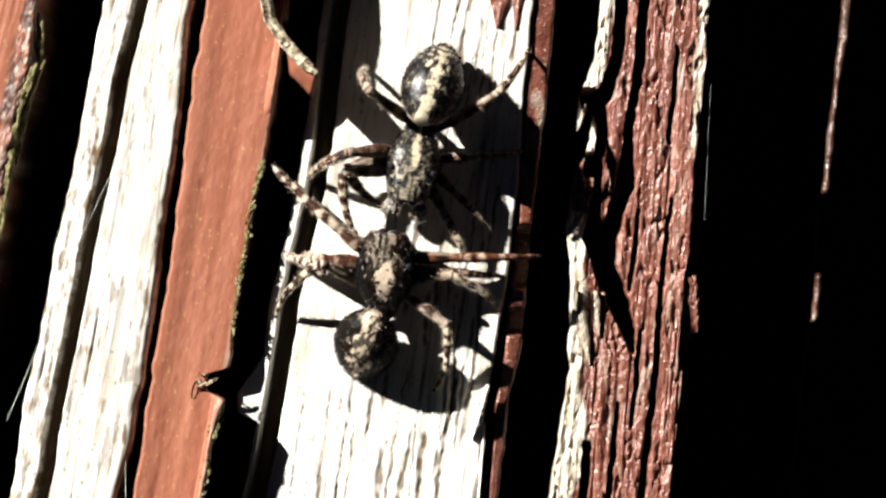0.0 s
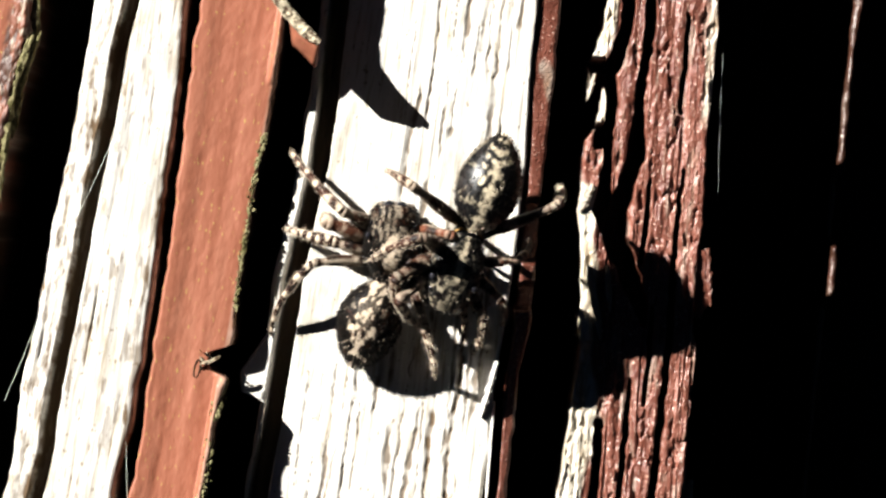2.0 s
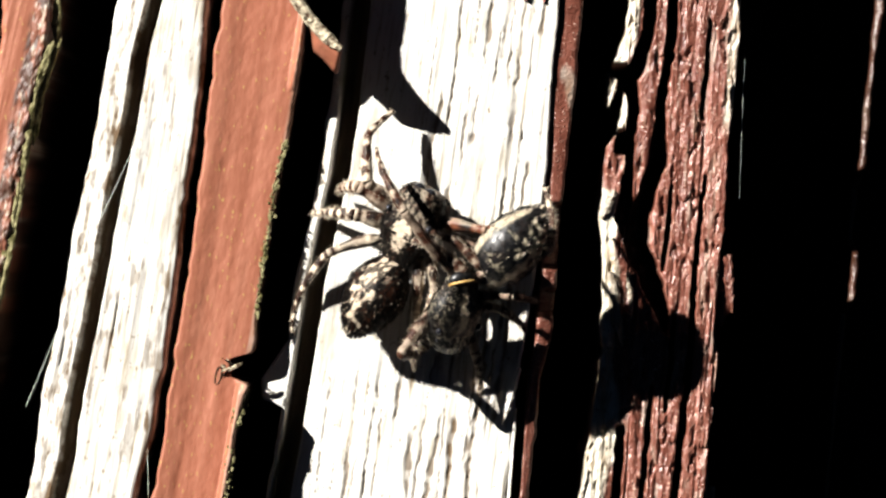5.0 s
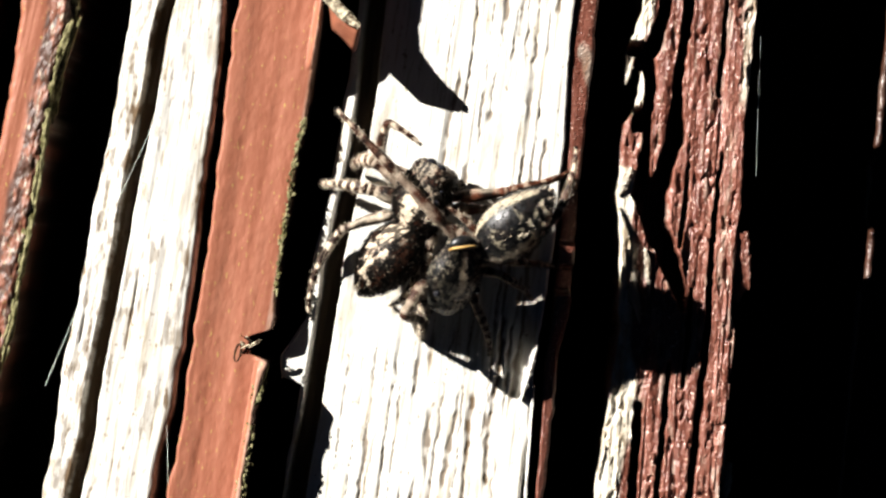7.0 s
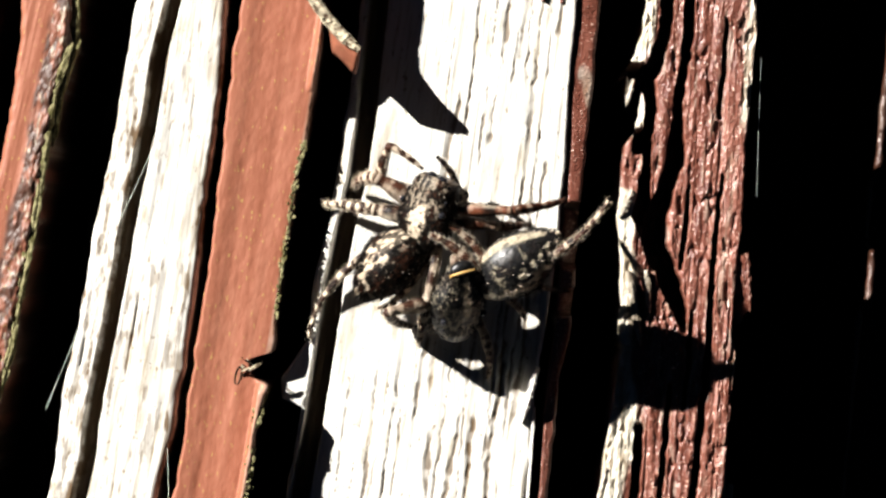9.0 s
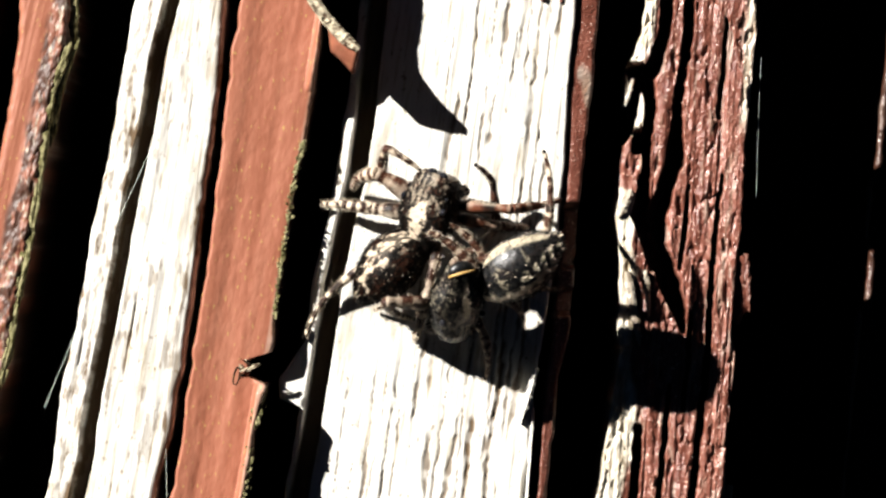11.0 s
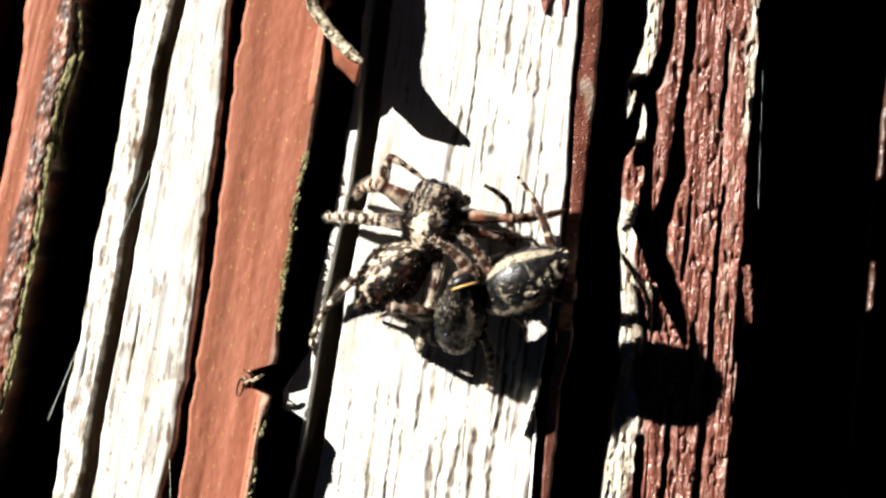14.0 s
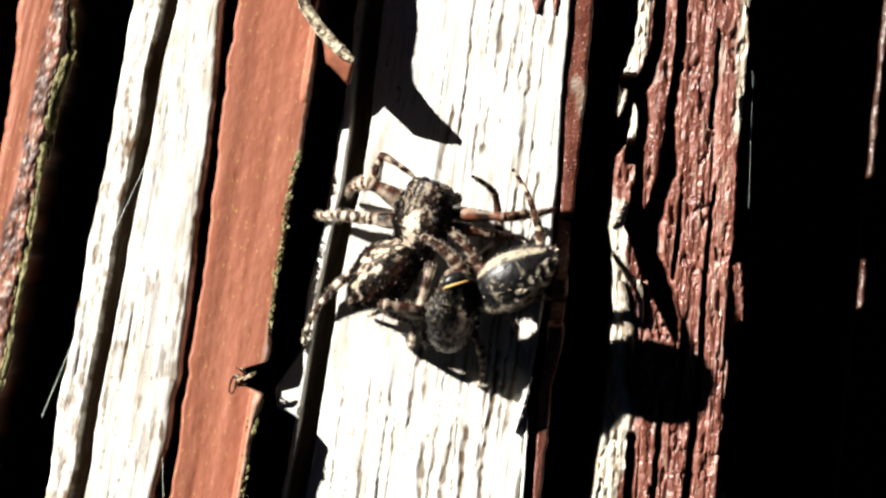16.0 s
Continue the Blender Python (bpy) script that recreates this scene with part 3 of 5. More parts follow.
def splinter(u0, v0, u1, v1, half, z0, z1, thick, mat, parent, seed, label):
    """A torn sliver of wood: a tapering slab with a ragged outline."""
    rnd = random.Random(seed)
    n, verts, faces, grain = 14, [], [], []
    a, c = Vector((u0, v0)), Vector((u1, v1))
    side = Vector((-(c - a).y, (c - a).x)).normalized()
    for i in range(n + 1):
        f = i / n
        p = a.lerp(c, f)
        h = half * (0.75 + 0.35 * math.sin(math.pi * f)) * rnd.uniform(0.8, 1.15) * (0.3 + 0.7 * min(1.0, 4.0 * (1 - f)))
        z = z0 + (z1 - z0) * f
        for s, dz in ((-1, 0), (-0.3, 0.06), (0.4, 0.03), (1, 0), (0.8, -thick), (-0.8, -thick)):
            q = p + side * h * s
            verts.append(plan(q.x, q.y, z + dz + rnd.uniform(-0.03, 0.03)))
            grain.append((s * half / 41.0 + seed, f * (c - a).length / 41.0, 0))
    for i in range(n):
        for k in range(6):
            faces.append((i * 6 + k, i * 6 + (k + 1) % 6, i * 6 + 6 + (k + 1) % 6, i * 6 + 6 + k))
    faces += [tuple(range(6))[::-1], tuple(range(n * 6, n * 6 + 6))]
    ob = mesh_object("splinter", verts, faces, mat, False, {"grain": np.array(grain), "wear": [1.0 if "pale" in label else 0.0] * len(verts), "dirt_shade": [0.4 if mat == WORN and half < 9 else 0.0] * len(verts)})
    bm = bmesh.new()
    bm.from_mesh(ob.data)
    bmesh.ops.recalc_face_normals(bm, faces=bm.faces)
    bm.to_mesh(ob.data)
    bm.free()
    return part("splinter", ob, parent, label)


splinter(1318, 452, 1311, 575, 18, LOW_TOP - 0.15, LOW_TOP - 0.5, 1.2, WORN, worn_board, 5, "torn red-painted splinter")
splinter(1326, 448, 1332, 552, 5, LOW_TOP - 0.1, LOW_TOP - 0.3, 0.8, WORN, worn_board, 6, "torn red-painted splinter")
splinter(1286, 815, 1284, 900, 4, LOW_TOP - 0.2, LOW_TOP - 0.5, 0.6, WORN, worn_board, 7, "thin pale splinter")
splinter(1298, 862, 1290, 930, 7, LOW_TOP - 0.4, LOW_TOP - 0.6, 0.6, WORN, worn_board, 8, "thin pale splinter")
splinter(1124, 138, 1110, 186, 4, LOW_TOP + 0.2, LOW_TOP + 0.1, 0.5, WORN, worn_board, 9, "thin pale splinter")
splinter(1120, 335, 1098, 385, 8, LOW_TOP + 0.2, LOW_TOP + 0.1, 0.5, WORN, worn_board, 10, "thin pale splinter")
splinter(1146, 478, 1152, 560, 5, LOW_TOP + 0.25, LOW_TOP + 0.1, 0.5, WORN, worn_board, 12, "thin pale splinter")
splinter(1113, 480, 1136, 612, 7, LOW_TOP + 0.2, LOW_TOP + 0.1, 0.5, WORN, worn_board, 13, "thin pale splinter")
splinter(1074, 830, 1062, 890, 4, LOW_TOP + 0.05, LOW_TOP, 0.5, WORN, worn_board, 14, "thin pale splinter")
splinter(950, 648, 922, 748, 6, 0.75, 0.20, 0.35, BARE, broad_board, 15, "thin pale splinter")
splinter(945, 720, 928, 960, 3, 0.05, 0.0, 0.4, BARE, broad_board, 16, "thin pale splinter")
splinter(968, -130, 961, 2, 14, 0.10, 0.10, 0.2, WORN, broad_board, 17, "remnant of dark red paint on the bare board")
splinter(1002, -150, 994, 6, 9, 0.06, 0.06, 0.2, WORN, broad_board, 18, "remnant of dark red paint on the bare board")


# a thin broken lath deep in the far gap
def lath_relief(a, y, w, u, v):
    miss = np.maximum(smooth_step(290, 330, v) * (1 - smooth_step(420, 450, v)), smooth_step(530, 560, v))
    return -3.0 * miss + 0.5 * (fractal(a, y / 1.5, 33) - 0.5)


# the gap's shade is put into the lath's colour as a dark overlay
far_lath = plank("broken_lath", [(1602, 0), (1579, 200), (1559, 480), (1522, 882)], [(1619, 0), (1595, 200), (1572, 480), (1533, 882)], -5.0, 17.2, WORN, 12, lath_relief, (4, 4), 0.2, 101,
      wear=lambda a, y, w, u, v: 0.45 * smooth_step(0.35, 0.6, fractal(a * 1.5, y * 0.6, 37)), dirt_shade=lambda a, y, w, u, v: 0.86 + 0.14 * smooth_step(0.3, 0.6, fractal(a * 2.5, y * 0.9, 38)))
tagged(far_lath, "thin broken lath deep in the shaded gap", "lath", kind="structure")


def thread(path, r, label):
    vs, fs = [], []
    pts = [plan(*p) for p in path]
    for i, p in enumerate(pts):
        for k in range(5):
            vs.append(p + Vector((math.cos(k * 1.2566) * r, 0.4 * math.sin(k * 1.2566) * r, math.sin(k * 1.2566) * r)) * MM)
    for i in range(len(pts) - 1):
        for k in range(5):
            fs.append((i * 5 + k, i * 5 + (k + 1) % 5, i * 5 + 5 + (k + 1) % 5, i * 5 + 5 + k))
    return tagged(mesh_object("silk_thread", vs, fs, silk_m), label, "silk", group="loose silk threads")


def sagging(a, b, sag=0.15, n=9):
    return [(a[0] + (b[0] - a[0]) * k / n, a[1] + (b[1] - a[1]) * k / n, a[2] + (b[2] - a[2]) * k / n - sag * math.sin(math.pi * k / n)) for k in range(n + 1)]


thread(sagging((276, 262, 1.15), (216, 392, 1.15)), 0.009, "fine silk thread spanning the board's groove")
thread(sagging((146, 575, 1.0), (84, 720, 0.4)), 0.009, "fine silk thread beside the bare board")
thread(sagging((300, 790, 1.0), (302, 960, 0.6)), 0.008, "fine silk thread in the crack beside the red board")
thread(sagging((1352, 100, -1.5), (1344, 348, -1.6)), 0.0035, "fine silk thread along the cracked board")


# ---- spiders ----
def tube(spine, radii, seg=10, squash=1.0):
    """A closed tube round a spine in the xz plane: points in millimetres, radii to match."""
    verts, faces = [], []
    n = len(spine)
    for i in range(n):
        a, b = Vector(spine[max(i - 1, 0)]), Vector(spine[min(i + 1, n - 1)])
        t = (b - a).normalized()
        side = Vector((0, 1, 0))
        up = t.cross(side).normalized() * -1
        for k in range(seg):
            w = 2 * math.pi * k / seg
            verts.append(Vector(spine[i]) + (side * math.cos(w) + up * math.sin(w) * squash) * radii[i])
    for i in range(n - 1):
        for k in range(seg):
            faces.append((i * seg + k, i * seg + (k + 1) % seg, (i + 1) * seg + (k + 1) % seg, (i + 1) * seg + k))
    faces += [tuple(range(seg))[::-1], tuple(range((n - 1) * seg, n * seg))]
    return verts, faces


def hairs(rnd, roots, length, lean, width=0.024):
    """Little three-sided bristles: roots of (place, normal, direction) in millimetres."""
    verts, faces = [], []
    for p, nrm, d in roots:
        t = (nrm * (1 - lean) + d * lean + Vector((rnd.gauss(0, 0.18), rnd.gauss(0, 0.18), rnd.gauss(0, 0.18)))).normalized()
        l = length * rnd.uniform(0.5, 1.3)
        s = t.orthogonal().normalized()
        q = t.cross(s)
        o = len(verts)
        verts += [p + s * width, p - s * width * 0.5 + q * width * 0.87, p - s * width * 0.5 - q * width * 0.87, p + t * l]
        faces += [(o, o + 1, o + 3), (o + 1, o + 2, o + 3), (o + 2, o, o + 3)]
    return verts, faces


def in_mm(verts):
    return [Vector(v) * MM for v in verts]


def loft(length, width, height, shape, rows=44, seg=56):
    """A body lofted along x from 0 to length; shape(f) gives (half width, top, bottom, bulge) in parts."""
    verts, faces = [], []
    for i in range(rows + 1):
        f = i / rows
        hw, top, bot, power = shape(f)
        for k in range(seg):
            w = 2 * math.pi * k / seg
            c, s = math.cos(w), math.sin(w)
            y = math.copysign(abs(c) ** power, c) * hw * width
            z = math.copysign(abs(s) ** power, s) * (top if s > 0 else bot) * height
            verts.append(Vector((f * length, y, z)))
    for i in range(rows):
        for k in range(seg):
            faces.append((i * seg + k, (i + 1) * seg + k, (i + 1) * seg + (k + 1) % seg, i * seg + (k + 1) % seg))
    faces += [tuple(range(seg)), tuple(range(rows * seg, (rows + 1) * seg))[::-1]]
    return verts, faces


def carapace_shape(f):
    hw = (0.52 + 0.48 * smooth_step(0.0, 0.42, f)) * (1 - 0.24 * smooth_step(0.5, 1.0, f))
    hw *= math.sqrt(1 - 0.45 * max(0.0, (f - 0.86) / 0.14) ** 2)
    top = 0.45 + 0.55 * smooth_step(0.0, 0.42, f) - 0.12 * smooth_step(0.85, 1.0, f)
    end = 0.72 if f in (0.0, 1.0) else 1.0
    return float(hw * end), float(top * end), 0.75 * end, 0.8


def abdomen_shape(f):
    # f = 0 at the pointed rear, 1 at the waist
    r = math.sin(math.pi * min(max(0.025 + 0.95 * f, 0), 1)) ** 0.64
    r *= 0.86 + 0.16 * f
    return float(r), float(r), float(0.85 * r), 1.0


def ragged(x, y, z, seed):
    """Small shifts that fray the edge of a marking into hair tips, in millimetres."""
    return 0.26 * (float(vnoise(x * 7.0, y * 17.0 + z * 11.0, seed)) - 0.5), 0.10 * (float(vnoise(x * 13.0, y * 15.0 + z * 9.0, seed + 1)) - 0.5)


def markings_abdomen(x, y, z, size, bold):
    """Pale share at a place on the back: frayed mid band, chevrons behind, pairs of bright spots, dark flanks."""
    length, width, height = size
    dx, dy = (v * (0.5 if bold > 1 else 1.0) for v in ragged(x, y, z, 3))
    f, s, k = (x + dx) / length, (y + dy) / (width * 0.5), z / (height * 0.5)
    side = abs(s)
    n = float(fractal(x * 2.2 + 5, y * 2.2, 3))
    m = float(fractal(x * 4.5 + 1, y * 7.0 - z * 3, 6))
    h = float(vnoise(x * 6.0, y * 20.0 + z * 14.0, 9))
    up = smooth_step(-0.25, 0.05, k)
    if bold > 1:
        half = 0.07 + 0.14 * (n - 0.38) + 0.10 * smooth_step(0.80, 1.0, f)
        band = smooth_step(-0.03, 0.03, half - side) * smooth_step(0.26, 0.32, f)
        branch = smooth_step(0.0, 0.05, 0.24 - side) * (1 - smooth_step(0.02, 0.035, abs((f * 6.5) % 1 - 0.5 - 0.25 * side) / 6.5)) * smooth_step(0.44, 0.56, n + 0.1) * smooth_step(0.3, 0.36, f)
        branch = max(branch, 0.35 * smooth_step(0.60, 0.64, m) * smooth_step(0.48, 0.55, n) * (1 - smooth_step(0.75, 0.9, side)))
    else:
        half = 0.26 + 0.5 * (n - 0.5)
        band = smooth_step(-0.03, 0.05, half - side) * smooth_step(0.42, 0.50, f) * (0.12 + 0.85 * smooth_step(0.47, 0.56, m))
        branch = 0.30 * smooth_step(0.62, 0.66, n) * smooth_step(0.52, 0.58, m) * (1 - smooth_step(0.6, 0.75, side))
    wide = bold < 1
    phase = (f + (0.26 if wide else 0.17) * side) * (6.2 if wide else 9.0) + (0.25 if wide else 0.0)
    reach = (0.36 if wide else 0.36) - 0.4 * (n - 0.5)
    thin = (0.30 - 0.45 * side * (1 if wide else 0)) * (0.7 if wide else 0.7)
    chev = (1 - smooth_step(thin, thin + 0.07, abs(phase - math.floor(phase) - 0.5))) * (1 - smooth_step(reach - 0.05, reach, side)) * (1 - smooth_step(0.52 if wide else 0.34, 0.57 if wide else 0.38, f)) * smooth_step(0.44 if wide else 0.36, 0.50 if wide else 0.42, m)
    if wide:
        chev = max(chev, 0.8 * smooth_step(0.0, 0.04, 0.05 + 0.2 * (n - 0.5) - side) * (1 - smooth_step(0.55, 0.65, f)))
    spot = (1 - smooth_step(0.75, 0.9, math.hypot((f - 0.46 - 0.25 * (side - 0.3)) / (0.07 if wide else 0.05), (side - 0.32) / (0.17 if wide else 0.13)))) * smooth_step(0.30, 0.36, m)
    spot = max(spot, (0.3 if bold > 1 else 0.7) * (1 - smooth_step(0.7, 0.9, math.hypot((f - 0.70) / 0.05, (side - 0.44) / 0.14))) * smooth_step(0.4, 0.5, m))
    streak = 0.35 * smooth_step(0.80, 0.86, h) * smooth_step(0.45, 0.6, n)
    flank = 0.0
    if bold < 1:
        lit = 1 - 0.75 * smooth_step(0.30, 0.50, side)
        band, chev, spot, branch = band * lit, chev * lit, spot * lit, branch * lit
    if bold > 1:
        kr = k / max(abdomen_shape(min(max(f, 0.0), 1.0))[1], 0.2) + dy - 0.42 * (1 - f)
        flank = 0.66 * smooth_step(0.25, 0.45, m + 0.3 * h) * smooth_step(-0.62, -0.54, kr) * (1 - smooth_step(-0.20, -0.10, kr)) * smooth_step(0.04, 0.09, f)
    return float(min(1.0, max(0.95 * band * up, 0.95 * chev * up, spot * up, branch * up, streak, flank)))


def markings_carapace(x, y, z, size, bold):
    length, width, height = size
    dx, dy = ragged(x, y, z, 13)
    f, s = (x + dx) / length, (y + dy) / (width * 0.5)
    side = abs(s)
    n = float(fractal(x * 2.5 + 9, y * 2.5, 13))
    m = float(fractal(x * 5.0 + 2, y * 8.0 + z, 16))
    h = float(vnoise(x * 7.0, y * 18.0 + z * 12.0, 19))
    if bold > 1:
        half = 0.07 + 0.10 * smooth_step(0.15, 0.35, f) + 0.16 * (n - 0.5)
        patch = 0.9 * smooth_step(-0.03, 0.04, half - side) * (1 - smooth_step(0.50, 0.62, f)) * smooth_step(0.32, 0.42, m)
        lines = 0.40 * smooth_step(0.50, 0.56, m) * smooth_step(0.24, 0.32, side) * (1 - smooth_step(0.72, 0.86, side)) * smooth_step(0.36, 0.50, f)
        head = max(lines, 0.5 * smooth_step(0.50, 0.62, f) * smooth_step(0.48, 0.55, m) * (1 - smooth_step(0.5, 0.75, side)))
    else:
        half = 0.24 + 0.13 * (1 - smooth_step(0.04, 0.13, abs(f - 0.42))) - 0.06 * smooth_step(0.30, 0.14, f)
        patch = smooth_step(-0.02, 0.03, half + 0.10 * (n - 0.5) - side) * smooth_step(0.34, 0.44, m) * smooth_step(0.12, 0.18, f) * (1 - smooth_step(0.60, 0.72, f))
        head = 0.40 * smooth_step(0.50, 0.60, f) * smooth_step(0.50, 0.58, m) * (1 - smooth_step(0.55, 0.75, side))
    streak = 0.15 * smooth_step(0.82, 0.88, h)
    if bold > 1:
        streak = max(streak, 0.30 * float(smooth_step(0.62, 0.76, vnoise(x * 15.0, y * 15.0 + z * 13.0, 21)) * (1 - smooth_step(0.42, 0.60, f))))
    return float(min(1.0, max(patch, head, streak)))


def coat(ob_name, verts, faces, marks, mat, parent, rnd, count, hair_len, toward, label=""):
    """A body part with its markings and the bristles that lie on it."""
    pale = [marks(v) for v in verts]
    tint = [(0.10 + (0.16 if mat == HIDE else 0.0) * (0.15 < p < 0.72)) * float(smooth_step(0.46, 0.62, fractal(v.x * 3.2 + 4, v.y * 5.0 + v.z * 2, 61)) * smooth_step(0.35, 0.6, vnoise(v.x * 8, v.y * 18 + v.z * 8, 63))) * (1 if mat == HIDE else 0.3) for v, p in zip(verts, pale)]
    rough = [v * (1 + 0.012 * noise.noise(v * 3.0)) for v in verts]
    ob = mesh_object(ob_name, in_mm(rough), faces, mat, True, {"pale": pale, "rust": tint})
    part(ob_name, ob, parent, label)
    roots = {True: [], False: []}
    n = len(verts)
    centre = sum(verts, Vector()) / n
    for _ in range(count):
        i = rnd.randrange(n)
        nrm = (verts[i] - Vector((centre.x + 0.6 * (verts[i].x - centre.x), 0, 0))).normalized()
        p = verts[i] + Vector((rnd.gauss(0, 0.03), rnd.gauss(0, 0.03), 0)) - nrm * 0.015
        roots[pale[i] > rnd.uniform(0.5, 0.8) or rnd.random() < 0.025].append((p, nrm, Vector(toward)))
    for is_pale, m, name in ((True, HAIR_PALE, "pale_hair"), (False, HAIR_DARK, "dark_hair")):
        vs, fs = hairs(rnd, roots[is_pale], hair_len, 0.62, 0.016)
        if fs:
            tagged(part(name, mesh_object(name, in_mm(vs), fs, m, False), ob), kind="stuff")
    return ob


def limb(name, length, sections, bend, mat, rnd, parent, bands, rust, hair=130, label="", lined=0.0, pale_scale=1.0):
    """A leg piece along x: sections of (share of length, radius); rings of pale and dark hair."""
    steps = 36
    spine, radii, pale, red = [], [], [], []
    shares = [s for s, _ in sections]
    rr = [r for _, r in sections]
    for i in range(steps + 1):
        f = i / steps
        spine.append((f * length, 0, bend * math.sin(math.pi * f) * length))
        radii.append(float(np.interp(f, shares, rr)))
    verts, faces = tube(spine, radii, 10)
    for i in range(steps + 1):
        f = i / steps
        wave = 0.5 + 0.5 * math.sin(2 * math.pi * (bands[0] * f + bands[1] + 0.9 * (float(vnoise(f * 4 + bands[1] * 50, 0.5, 33)) - 0.5)))
        ring = 0.55 * wave + 0.45 * float(vnoise(f * bands[0] * 2.2 + bands[1] * 70, 1.5, 35))
        for k in range(10):
            j = float(vnoise(f * 9 + k * 0.8, k * 0.5, 31))
            p = float(smooth_step(0.53, 0.63, ring * 0.80 + 0.5 * (j - 0.5) + 0.04))
            line = abs(((k + 0.5) % 5) - 2.5) / 2.5
            q = float(smooth_step(0.58, 0.80, line + 0.6 * (j - 0.5)) * smooth_step(0.06, 0.16, f) * (1 - smooth_step(0.80, 0.84, f)) + 0.9 * smooth_step(0.92, 0.96, f))
            p = p * (1 - lined) + q * lined
            pale.append(p * pale_scale * (1 - 0.25 * rust))
            red.append(rust * 0.7 * float(smooth_step(0.15, 0.4, ring + 0.5 * (j - 0.5))) * (1 - 0.3 * p))
    ob = mesh_object(name, in_mm(verts), faces, mat, True, {"pale": pale, "rust": red})
    part(name, ob, parent, label)
    roots = []
    for _ in range(hair):
        i = rnd.randrange(10, len(verts) - 10)
        c = Vector(spine[i // 10])
        nrm = (verts[i] - c).normalized()
        roots.append((verts[i] - nrm * 0.01, nrm, Vector((1, 0, 0))))
    vs, fs = hairs(rnd, roots, 0.20, 0.5, 0.010)
    tagged(part("bristles", mesh_object("bristles", in_mm(vs), fs, HAIR_DARK if rust > 0.4 else HAIR_PALE, False), ob), kind="stuff")
    return ob


def ball(name, at, r, mat, parent, stretch=(1, 1, 1)):
    bm = bmesh.new()
    bmesh.ops.create_uvsphere(bm, u_segments=16, v_segments=10, radius=1.0)
    for v in bm.verts:
        v.co = Vector((v.co.x * stretch[0], v.co.y * stretch[1], v.co.z * stretch[2])) * r * MM + Vector(at) * MM
    me = bpy.data.meshes.new(name)
    bm.to_mesh(me)
    bm.free()
    me.materials.append(mat)
    me.shade_smooth()
    return part(name, new(name, me), parent)


